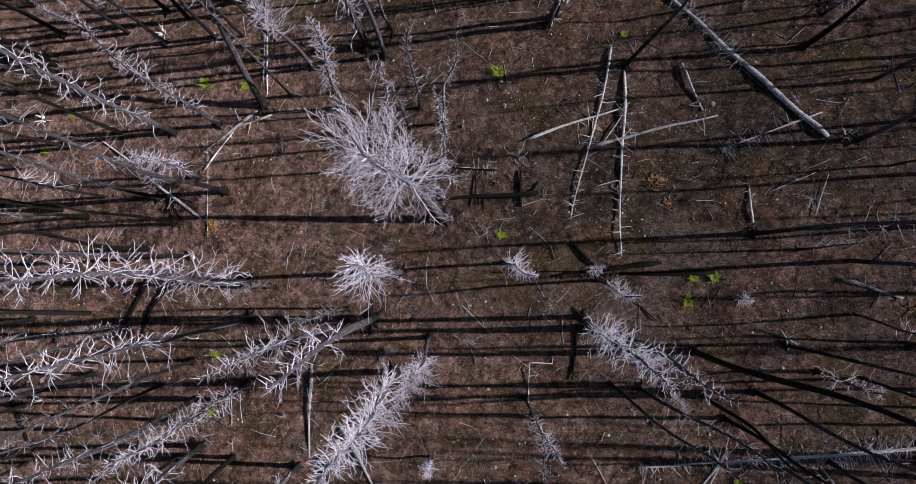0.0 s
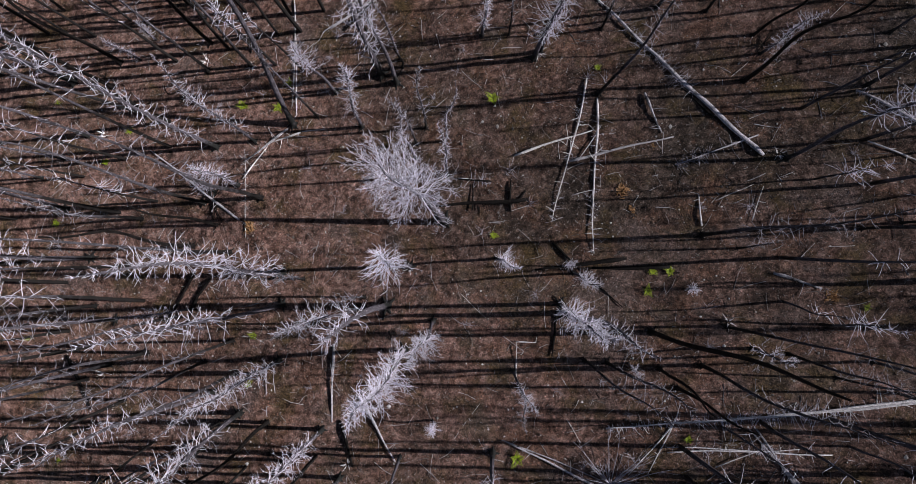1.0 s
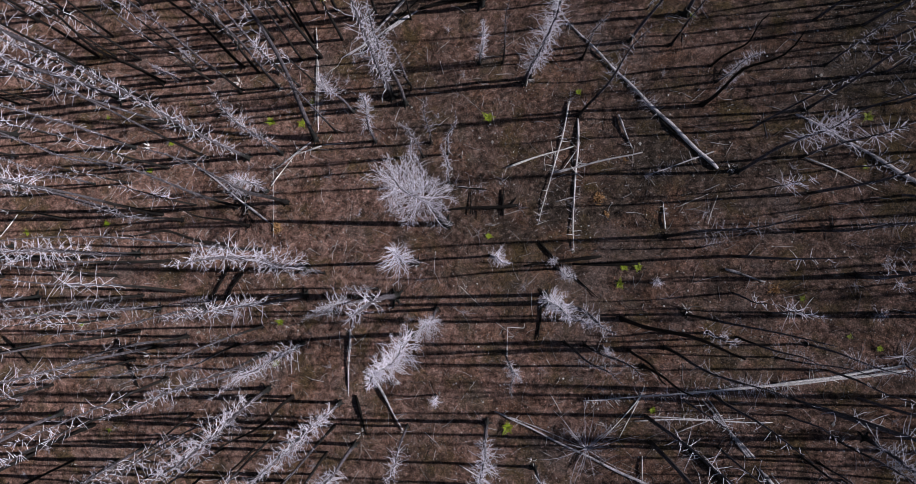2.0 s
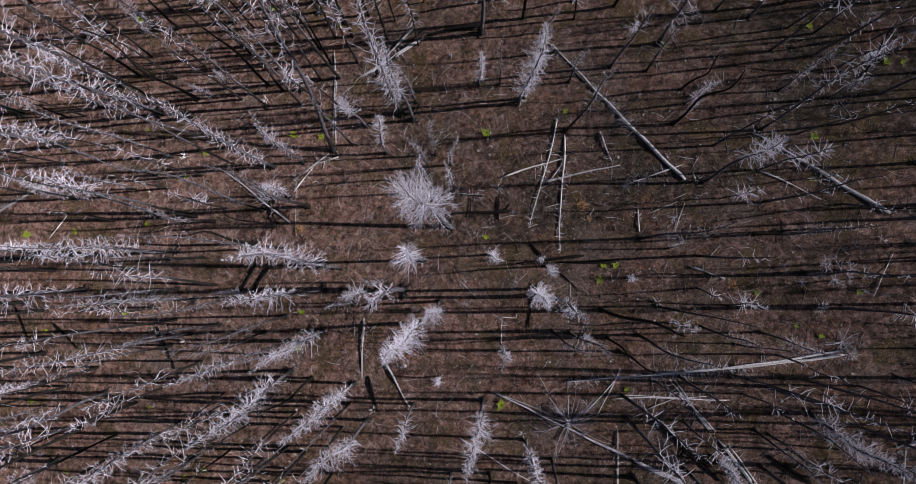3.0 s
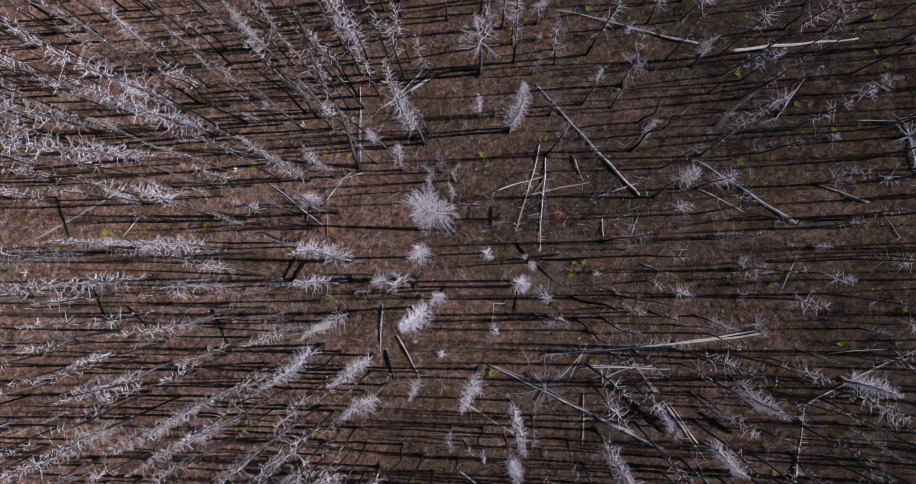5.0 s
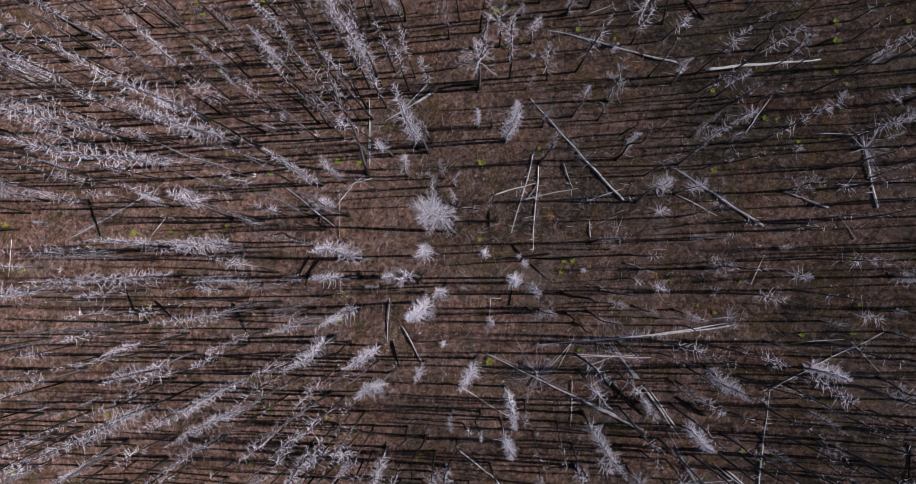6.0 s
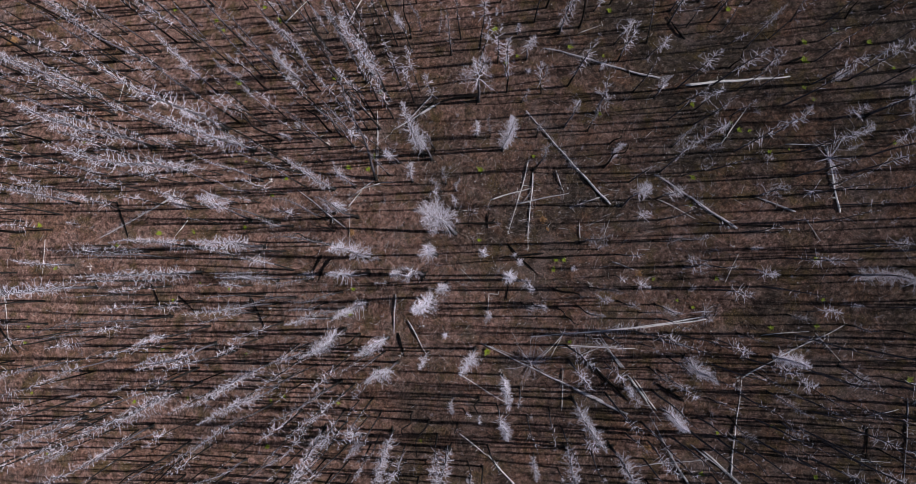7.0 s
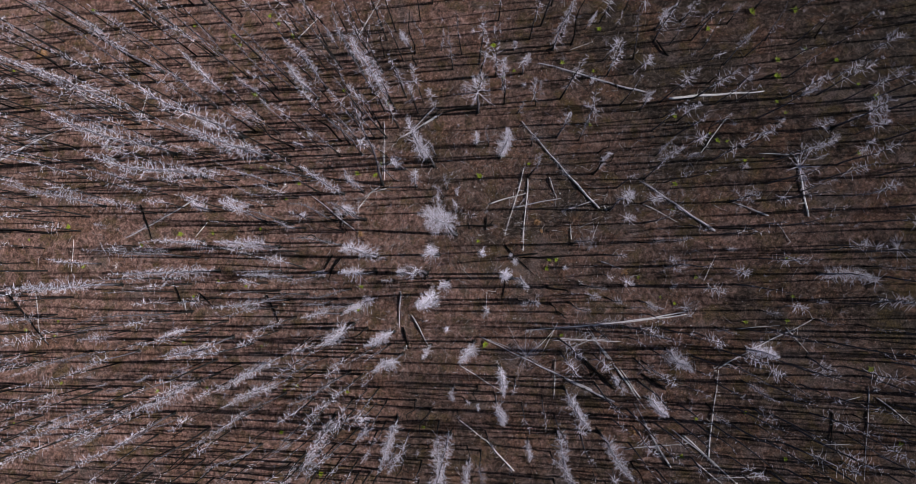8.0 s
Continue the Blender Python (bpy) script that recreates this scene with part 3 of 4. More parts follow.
PLOT_CENTRE_UP_1 = [  # x, y, height, lean of the tip in x and y, look
    (-11.6, 4.0, 15.5, 0.3, 0.4, "w", 0.2), (-4.7, 11.8, 8.1, -0.2, -0.1, "s"), (-16.9, 12.4, 6.3, 0.0, 0.1, "w"),
    (6.6, 7.8, 12.6, 0.2, -0.1, "s"), (18.3, 1.5, 8.5, 0.0, -0.2, "s"),
]
PLOT_CENTRE_LOW_1 = [  # x, y, height, lean of the tip in x and y, look
    
    (-29.6, -1.2, 16.6, 0.0, 0.2, "s"), (-29.9, -7.2, 19.0, -0.2, 0.1, "s"), (-44.4, -8.6, 11.6, -0.1, 1.2, "s"), (-36.2, -8.6, 11.2, 0.0, -0.1, "s"),
    (-40.4, -12.2, 8.8, -0.1, 0.2, "s"), (-24.8, -9.8, 13.3, 0.0, -0.2, "w"), (-11.9, 0.5, 19.0, -0.5, -0.4, "s"),
    (-9.0, -5.0, 9.3, 0.0, -0.2, "w"),
]
PLOT_CENTRE_RIGHT_1 = [  # x, y, height, lean of the tip in x and y, look
    (-1.2, -7.6, 3.8, 0.1, 0.0, "w"), (12.6, -3.8, 11.4, -0.1, -0.5, "o"), (17.0, -4.2, 7.7, 0.0, -0.2, "w"), (10.1, -1.3, 3.6, 0.0, 0.1, "w"),
    (19.3, -0.9, 9.4, 0.0, -0.2, "o"), (19.8, -2.7, 3.6, 0.0, -0.2, "o"), (24.2, 0.8, 7.2, 0.0, -0.2, "w"), (31.5, -1.2, 8.3, 0.0, -0.3, "a"),
    (34.9, -0.5, 6.4, 0.0, 0.0, "s"), (30.6, -3.6, 3.4, 0.0, 0.0, "w"), (21.0, -5.0, 4.9, -0.5, -1.9, "o"), (26.0, -8.1, 5.7, 0.0, 0.0, "a"),
    (31.0, -5.2, 4.5, 0.0, 0.0, "s"), (34.4, -5.5, 5.9, 0.0, 0.0, "s"), (27.0, -4.6, 4.0, 0.0, -0.2, "s"), 
]
PLOT_CENTRE_RIGHT_2 = [  # x, y, height, lean of the tip in x and y, look
    (10.3, -12.8, 15.9, -0.2, -0.2, "d"), 
    (1.4, -20.6, 7.8, -0.2, 0.0, "d"),
]
PLOT_LOWER_RIGHT_1 = [  # x, y, height, lean of the tip in x and y, look
    (2.5, -19.5, 10.3, 0.0, 0.0, "s"), (19.3, -8.5, 10.7, -0.5, -1.0, "a"), (14.5, -11.2, 5.0, -0.2, -0.3, "d"), (17.8, -13.1, 12.4, -0.2, -0.2, "a"),
    (24.6, -9.4, 7.4, -0.2, -0.5, "s"), (25.5, -10.9, 9.9, -0.2, -0.5, "w"), (26.5, -13.3, 14.2, -0.2, -0.4, "o"), (30.5, -8.5, 7.9, -0.2, -0.7, "o"),
    (22.7, -13.2, 6.3, -0.4, -0.6, "s"), (33.0, -14.7, 8.2, -0.1, -0.2, "s"), (33.9, -13.1, 6.1, -0.1, -0.2, "s"), (33.0, -17.1, 5.7, -0.1, -0.3, "w"),
    (16.7, -20.4, 3.4, 0.2, 0.1, "s"), (11.4, -14.2, 5.5, -0.1, -0.1, "s"), (28.3, -10.1, 6.9, -0.4, -1.1, "s"), (35.6, -7.6, 5.0, -0.1, -0.5, "s"),
]
PLOT_LOWER_RIGHT_2 = [  # x, y, height, lean of the tip in x and y, look
    (23.4, -6.3, 5.7, 0.0, -0.1, "s"), (16.4, -19.1, 6.7, -0.3, -0.2, "b"),
]
PLOT_LOWER_LEFT_1 = [  # x, y, height, lean of the tip in x and y, look
    (-36.0, -11.8, 14.3, 0.2, -0.7, "w"), (-29.6, -10.9, 15.1, 0.2, -0.5, "w"), (-39.4, -15.4, 16.7, 0.1, -0.4, "w"), (-34.3, -14.4, 14.4, 0.2, -0.5, "w"),
    (-40.4, -21.6, 12.8, -0.2, 0.4, "w"), (-31.3, -18.4, 17.3, 0.2, -0.4, "w"),
    (-30.5, -20.4, 14.2, 0.4, -0.6, "b"), (-31.2, -22.2, 10.3, 0.1, -0.2, "b"),
    (-27.5, -21.3, 10.5, 0.1, -0.2, "b"), (-24.7, -22.0, 11.7, -0.2, 0.3, "b"), 
]
PLOT_LOWER_LEFT_2 = [  # x, y, height, lean of the tip in x and y, look
    (-18.4, -15.4, 14.4, -0.2, 0.3, "s"), (-11.3, -12.7, 18.3, -0.5, 0.7, "s"), 
    (-16.2, -18.2, 12.5, 0.2, -0.3, "s"), 
    (-6.0, -17.0, 16.7, 0.6, -0.3, "d"), (-7.0, -21.3, 7.8, 0.2, -0.1, "b"),
    (-5.2, -20.8, 8.5, 0.1, 0.0, "b"), (-2.8, -19.5, 10.0, -0.1, 0.0, "b"), (-4.2, -15.1, 9.6, 0.1, 0.0, "b"),
]
PLOT_LOWER_LEFT_3 = [  # x, y, height, lean of the tip in x and y, look
    (-2.6, -15.8, 11.0, 0.0, 0.0, "b"), (0.1, -15.9, 6.3, -0.1, 0.0, "b"), (-13.9, -11.3, 14.5, -0.3, 0.6, "s"),
]
PLOT_PLUMES_1 = [  # x, y, height, lean of the tip in x and y, look, share of the stem below the crown
    (-26.5, 16.5, 15.6, 0.7, 1.0, "d", 0.22), (-25.1, 12.6, 20.0, -0.3, -0.5, "d", 0.05), (-33.5, 10.7, 19.0, -0.1, -0.4, "d", 0.05), (-20.4, 19.9, 15.1, -0.5, -0.5, "n", 0.45),
    (-16.5, 16.9, 15.1, 0.0, 0.0, "d", 0.33), (-9.4, 18.0, 13.2, -0.2, -0.1, "d", 0.05), (-12.9, 17.5, 15.0, 0.5, 0.4, "n", 0.1), (-6.2, 22.3, 12.1, -0.8, -0.4, "d", 0.25),
    (-4.6, 22.4, 10.6, -0.4, -0.1, "n", 0.05), (-2.8, 21.8, 8.9, 0.6, 0.2, "n", 0.05), (-46.0, 18.2, 12.5, -0.0, -0.0, "w", 0.41), (-29.3, 22.5, 10.6, 0.4, 0.5, "n", 0.1),
]
PLOT_PLUMES_2 = [  # x, y, height, lean of the tip in x and y, look, share of the stem below the crown
    (-27.0, 11.1, 15.5, -0.1, -0.3, "n", 0.12), (-29.5, 8.1, 18.1, -0.4, -1.3, "d", 0.05), (-20.7, 7.0, 16.1, 0.0, 0.1, "n", 0.23), (-41.8, 4.5, 13.9, 0.1, 0.4, "d", 0.05),
    (-41.4, 2.2, 13.7, 0.0, 0.2, "w", 0.34), (-21.7, 2.9, 16.0, 0.5, 1.1, "r", 0.57), (-22.0, 5.7, 15.2, -0.0, -0.2, "n", 0.09), (-20.0, 0.2, 20.0, -0.0, -0.3, "d", 0.29),
    (-29.0, 0.7, 16.7, -0.1, -1.0, "w", 0.17), (-26.9, -2.6, 18.3, 0.0, -0.2, "d", 0.05), (-38.8, -4.5, 17.8, 0.0, -0.0, "d", 0.25), (-18.3, -3.1, 13.5, -0.0, 0.5, "w", 0.09),
]
PLOT_PLUMES_3 = [  # x, y, height, lean of the tip in x and y, look, share of the stem below the crown
    (-18.6, -5.5, 20.0, -0.0, 0.3, "w", 0.45), (-38.6, -0.4, 16.2, -0.0, -0.6, "w", 0.05), (-41.8, -2.2, 15.1, -0.0, 0.5, "w", 0.26), (-14.0, -2.5, 13.3, -0.0, 0.2, "w", 0.3),
    (-29.7, -9.2, 15.0, 0.1, -0.3, "d", 0.23), (-28.0, -10.9, 16.1, -0.0, 0.0, "n", 0.05), (-42.1, -12.2, 13.4, 0.2, -0.8, "w", 0.46), (-19.0, -11.5, 17.6, 0.2, -0.4, "d", 0.14),
    (-28.5, -14.8, 15.8, -0.0, 0.0, "d", 0.05), (-18.0, -13.8, 17.6, -0.3, 0.6, "d", 0.24), (-39.1, -18.1, 16.6, 0.1, -0.4, "d", 0.05), (-30.4, -18.8, 17.2, -0.1, 0.2, "n", 0.05),
]
PLOT_PLUMES_4 = [  # x, y, height, lean of the tip in x and y, look, share of the stem below the crown
    (-22.8, -18.0, 14.6, -0.1, 0.1, "n", 0.29), (-20.9, -21.0, 13.2, -0.6, 0.7, "n", 0.12), (-38.1, -16.1, 14.9, -0.1, 0.4, "w", 0.06), (-17.4, -20.4, 14.6, -0.5, 0.6, "w", 0.05),
    (-11.1, -7.7, 19.1, 0.2, -0.4, "d", 0.16), (-12.8, -17.3, 15.4, 0.9, -0.8, "d", 0.05), (-9.0, -17.6, 16.0, -0.1, 0.0, "d", 0.08), (-0.6, -18.1, 15.0, -0.4, 0.1, "d", 0.05),
    (7.0, -17.9, 13.4, -0.6, -0.2, "d", 0.08), (9.7, -17.0, 14.9, -0.3, -0.1, "d", 0.08), (13.5, -16.6, 14.0, -0.1, -0.1, "d", 0.22), (4.3, -15.7, 12.4, 0.0, 0.0, "a", 0.15),
]
PLOT_PLUMES_5 = [  # x, y, height, lean of the tip in x and y, look, share of the stem below the crown
    (2.1, -14.9, 12.8, -0.1, -0.0, "w", 0.05), (-8.7, -20.0, 11.6, 0.1, -0.1, "w", 0.34), (-6.3, 8.7, 11.6, -0.4, -0.3, "r", 0.16), (-2.9, 10.2, 15.6, -0.8, -0.3, "n", 0.05),
    (-28.7, 22.9, 11.5, 0.5, 0.6, "n", 0.35), (-20.0, 18.5, 12.5, -0.4, -0.4, "n", 0.4),
]
LOGS_1 = [  # butt x, y, tip x, y, butt radius, look
    (6.1, 8.6, 4.4, 1.6, 0.07, "p"), (6.5, 7.6, 6.2, 0.3, 0.08, "p"), (2.7, 5.0, 6.3, 6.1, 0.09, "p"), (5.2, 4.6, 9.8, 5.6, 0.1, "g"),
    (13.4, 4.6, 5.8, 13.5, 0.16, "f"), (-6.2, -4.1, -6.2, -7.9, 0.11, "g"), (3.3, 2.9, -1.5, 2.6, 0.13, "c"), (9.4, -0.3, 6.1, -0.4, 0.13, "c"),
    (8.6, 7.7, 9.3, 5.8, 0.1, "g"), (11.4, 2.6, 12.9, 3.3, 0.03, "p"), (12.8, 1.7, 13.3, 3.2, 0.04, "p"), (1.6, 3.8, -0.3, 4.0, 0.06, "c"),
    (-9.8, -5.1, -9.6, -7.8, 0.05, "g"), (2.7, -5.6, 2.7, -3.8, 0.04, "p"), (2.7, -3.8, 3.6, -3.8, 0.05, "p"), (4.5, -2.3, 4.3, -4.4, 0.08, "c"),
]
LOGS_2 = [  # butt x, y, tip x, y, butt radius, look
    (21.0, -5.0, 11.3, -7.0, 0.09, "p"), (21.0, -5.2, 6.6, -7.6, 0.1, "F"), (17.6, 16.1, 7.4, 19.7, 0.14, "f"), (19.7, 15.2, 27.8, 15.6, 0.19, "p"),
    (23.5, 2.5, 17.0, 7.2, 0.16, "f"), (17.3, 5.0, 20.3, 3.3, 0.06, "p"), (22.4, 9.8, 24.4, 12.9, 0.08, "p"), (27.2, 9.6, 30.3, 9.4, 0.06, "p"),
    (30.9, 3.8, 30.2, 9.4, 0.12, "F"), (27.8, 3.9, 24.7, 5.2, 0.13, "g"), (22.9, -18.1, 23.6, -10.1, 0.09, "p"), (23.6, -10.0, 26.2, -8.2, 0.11, "p"),
    (26.2, -8.2, 31.1, -5.1, 0.09, "p"), (28.9, -6.0, 30.7, -8.2, 0.07, "p"), (20.7, -16.2, 25.3, -20.0, 0.11, "p"), (19.8, -15.8, 24.6, -19.4, 0.09, "g"),
]
LOGS_3 = [  # butt x, y, tip x, y, butt radius, look
    # the log from 34.9, -10.6 is added along what is likely a shadow line
    (21.8, -18.5, 24.2, -20.3, 0.08, "p"), (27.3, -19.0, 22.8, -19.9, 0.06, "p"), (35.5, -11.5, 37.8, -13.4, 0.08, "p"), (34.9, -10.6, 34.7, -18.1, 0.07, "g"),
    (32.3, -13.0, 32.2, -16.0, 0.08, "c"), (31.7, -15.8, 33.8, -15.6, 0.05, "p"), (34.4, -11.5, 32.3, -12.3, 0.05, "p"), (14.9, -13.7, 8.6, -11.1, 0.15, "f"),
    (14.7, -10.3, 17.6, -14.1, 0.09, "g"), (19.8, -19.2, 17.3, -15.2, 0.13, "f"), (19.6, -18.9, 16.6, -13.7, 0.08, "g"), (0.3, -16.7, 2.9, -18.4, 0.1, "p"),
    (5.8, -21.1, 2.9, -18.4, 0.13, "p"), (0.1, -11.3, 4.4, -13.5, 0.05, "p"), (9.4, -11.2, 9.5, -13.7, 0.05, "p"), (14.6, -9.8, 12.3, -7.2, 0.09, "g"),
]
LOGS_4 = [  # butt x, y, tip x, y, butt radius, look
    (9.1, -8.4, 14.2, -7.9, 0.05, "p"), (11.0, -8.9, 13.2, -7.8, 0.04, "p"), (9.6, -6.6, 8.3, -9.4, 0.05, "p"), (9.4, -7.1, 7.5, -9.5, 0.05, "p"),
    (2.0, -8.3, 6.4, -9.8, 0.05, "g"), (15.9, -18.0, 21.3, -16.8, 0.06, "p"), (19.8, -15.8, 21.3, -16.9, 0.05, "p"), (-5.8, -7.8, -5.1, -10.0, 0.11, "c"),
    (-4.9, -6.6, -3.0, -9.6, 0.12, "g"), (-19.5, 24.2, -16.8, 26.8, 0.08, "p"), (-12.4, 23.8, -10.0, 28.1, 0.07, "p"), (-11.3, 21.0, -11.1, 25.4, 0.05, "p"),
    (-37.8, 18.8, -38.6, 14.5, 0.06, "p"), (-8.8, 14.2, -8.6, 8.1, 0.05, "p"), (-8.9, 6.9, -11.3, 5.2, 0.1, "g"), (-37.3, 4.7, -35.3, 0.4, 0.12, "c"),
]
LOGS_5 = [  # butt x, y, tip x, y, butt radius, look
    (-30.4, 5.5, -38.8, 0.8, 0.12, "f"), (-28.8, 2.8, -30.1, 1.1, 0.06, "p"), (-53.8, -6.2, -47.5, -11.7, 0.15, "c"), (-50.0, -5.8, -48.6, -11.8, 0.05, "p"),
    (-21.1, -5.1, -19.5, -7.9, 0.12, "c"), (-32.5, -3.9, -31.3, -6.1, 0.1, "c"), (-30.9, -6.1, -30.5, -7.7, 0.05, "p"), (-29.2, -5.1, -27.2, -6.7, 0.1, "c"),
    (-13.8, -0.5, -15.3, -3.3, 0.1, "c"), (-45.5, 0.5, -45.4, -3.2, 0.05, "p"), (-3.2, 15.6, -6.0, 12.5, 0.12, "g"), (1.4, 15.4, -2.3, 14.8, 0.2, "c"),
    (-2.5, 14.7, -6.7, 12.2, 0.1, "g"), (-3.0, 14.5, -7.1, 12.0, 0.1, "g"), (9.4, -10.1, 9.4, -13.9, 0.05, "p"), (15.4, -8.0, 9.1, -8.2, 0.05, "p"),
]
LOGS_6 = [  # butt x, y, tip x, y, butt radius, look
    (17.2, -13.2, 15.3, -10.6, 0.09, "p"), (14.4, -9.8, 12.5, -7.1, 0.1, "g"), (-5.8, 12.1, -2.5, 15.4, 0.08, "c"), (10.5, 20.9, 12.8, 21.7, 0.04, "p"),
    (15.8, 22.4, 14.7, 19.7, 0.04, "p"), (19.8, 19.6, 18.3, 21.9, 0.12, "c"), (25.1, -6.4, 28.7, -5.8, 0.05, "p"), (22.5, -2.1, 23.5, 0.3, 0.05, "p"),
    (28.4, 3.3, 29.5, 1.5, 0.06, "g"), (26.6, 2.7, 23.7, 2.7, 0.1, "c"), (-48.4, 19.8, -44.4, 16.4, 0.08, "p"), (-47.9, 1.3, -56.0, 1.5, 0.16, "c"),
    (7.6, 0.1, 3.6, -0.5, 0.11, "c"), (28.9, 17.2, 27.5, 16.6, 0.12, "c"), (4.4, 0.8, 5.7, -0.6, 0.075, "c"), (5.7, -0.6, 7.4, -2.1, 0.06, "c"),
]
LOGS_7 = [  # butt x, y, tip x, y, butt radius, look
    (-11.4, 2.2, -16.8, 6.0, 0.1, "g"), (-11.0, 1.2, -11.3, 5.9, 0.03, "p"), (-11.3, 4.3, -10.0, 6.0, 0.07, "p"), (-12.9, -0.9, -13.9, -2.2, 0.1, "c"),
    (-8.4, 7.6, -8.6, 12.0, 0.05, "p"), (-8.2, 6.7, -9.7, 6.2, 0.08, "p"), (13.5, -0.6, 15.3, -1.2, 0.12, "g"), (5.3, 3.0, 6.7, 3.4, 0.03, "p"),
    (0.1, -1.6, 1.3, -2.7, 0.025, "p"), (11.6, 6.3, 10.1, 7.9, 0.06, "c"), (-13.6, -1.7, -14.1, -3.2, 0.1, "c"), (4.9, -7.2, 5.5, -8.2, 0.03, "p"),
    (-0.2, -8.4, 1.0, -6.7, 0.025, "p"), (-8.1, 6.7, -6.8, 6.8, 0.04, "p"), (-8.5, 6.5, -7.7, 6.4, 0.03, "p"), (0.0, 4.0, 1.6, 3.8, 0.05, "F"),
]
LOGS_8 = [  # butt x, y, tip x, y, butt radius, look
    (12.9, -12.7, 2.2, -8.4, 0.12, "g"), (11.5, -9.5, 14.9, -12.5, 0.15, "c"), (16.4, -12.4, 15.0, -10.5, 0.1, "p"), (14.3, -9.8, 12.6, -7.2, 0.1, "g"),
    (19.3, -12.2, 17.2, -10.9, 0.14, "c"), (-57.3, 10.1, -48.0, 14.2, 0.17, "g"), (2.5, 2.3, 2.5, 3.8, 0.08, "c"), (0.7, 2.4, 0.7, 3.7, 0.06, "c"),
    (2.8, 4.5, 2.3, 4.1, 0.02, "F"), (2.8, 2.7, 3.2, 3.3, 0.09, "c"), (13.2, 5.5, 9.8, 4.3, 0.06, "f"), (10.8, 1.5, 10.7, 2.9, 0.07, "p"), (5.6, 4.6, 6.7, 6.3, 0.04, "g"),
]
SPROUTS_1 = [
    (-46.4, 28.9), (-32.6, 26.3), (-23.2, 27.1), (-22.0, 26.1), (-20.1, 24.5), (-27.5, 24.9), (-26.6, 23.7), (-13.5, 17.7),
    (-8.5, 16.0), (-24.1, 17.6), (3.9, 18.4), (5.0, 19.0), (2.8, 22.0), (13.4, 23.0), (9.8, 19.6), (12.8, 18.5),
    (12.5, 13.0), (20.2, 13.5), (23.3, 22.1), (27.1, 23.5), (30.7, 23.3), (31.3, 19.4), (29.0, 18.5), (33.6, 18.1),
    (28.9, 16.9), (28.8, 14.5), (29.5, 13.4), (36.4, 14.5), (35.1, 15.7), (-57.2, 21.6), (-41.9, 11.3), (-53.9, 10.5),
    (-46.3, 2.0), (-51.6, 0.4), (-31.9, 1.4), (-28.0, 1.6), (-22.7, 9.0), (-19.5, 5.5), (-18.1, 7.2), (-11.5, 8.3),
]
SPROUTS_2 = [
    (-9.5, 8.1), (-8.9, 9.4), (-22.3, 2.1), (6.6, 9.1), (1.7, 7.9), (20.1, 6.9), (19.9, 4.4), (1.7, 1.2),
    (23.2, 11.7), (23.8, 11.0), (24.6, 10.9), (27.5, 9.2), (34.8, 9.4), (26.0, 9.0), (-36.7, 0.0), (-43.8, -2.6),
    (-26.9, -3.7), (-29.8, -5.6), (-23.6, -4.2), (-10.4, -3.8), (-10.6, -6.2), (-21.4, -10.6), (-46.6, -9.0), (-50.9, -10.2),
    (-46.9, -10.7), (-30.7, -10.6), (-25.6, -10.0), (8.7, -0.5), (9.4, -0.5), (8.5, -1.4), (16.9, -2.0), (21.8, -1.8),
    (29.1, 0.0), (29.5, -3.3), (25.8, -5.7), (29.0, -5.4), (18.8, -3.8), (20.0, -4.3), (10.0, -7.8), (2.7, -9.1),
]
SPROUTS_3 = [
    (-45.7, -16.0), (-27.6, -15.4), (-33.6, -16.2), (-43.5, -22.3), (-51.8, -21.1), (-18.5, -15.1), (-17.1, -14.6), (-11.5, -14.8),
    (-18.7, -19.6), (-14.1, -23.5), (-3.3, -17.7), (20.6, -18.1), (21.8, -14.6), (28.9, -17.4), (25.8, -13.7), (35.1, -9.2),
    (37.1, -15.2),
]
STUMPS = [(7.6, 3.2), (8.0, 2.2), (8.9, 5.2), (15.8, -1.6), (16.6, -16.4), (-17.1, -12.8), (-10.7, 1.7), (-53.1, 23.7),]
SPLINTERS = [(-2.4, -0.4), (-19.6, 7.0), (-18.8, -6.0), (-5.4, -9.9), (18.0, 15.3), (4.0, -10.8), (11.6, -9.6), (14.0, 4.6), (-13.7, 10.9), (-11.1, 10.4), (1.3, 11.8), (3.9, 10.1), (11.7, -2.7), (35.4, -10.8), (23.4, -10.1), (-39.7, -2.4),]
TREETOPS = [  # x, y, spread, branches, pale
    (30.3, 8.3, 2.1, 18, 2), (29.0, 5.6, 1.1, 9, 2),     (6.7, -9.9, 2.6, 26, 1), (13.6, 9.6, 0.9, 14, 0), (20.9, -4.6, 1.3, 14, 1), (35.6, -1.7, 1.2, 12, 1), (37.2, 1.1, 1.6, 16, 1), (-13.0, 3.3, 2.4, 26, 0), (12.7, -11.3, 1.6, 14, 0), (-52.5, 12.5, 2.0, 22, 1), (-55.4, 14.5, 1.6, 16, 1),
]

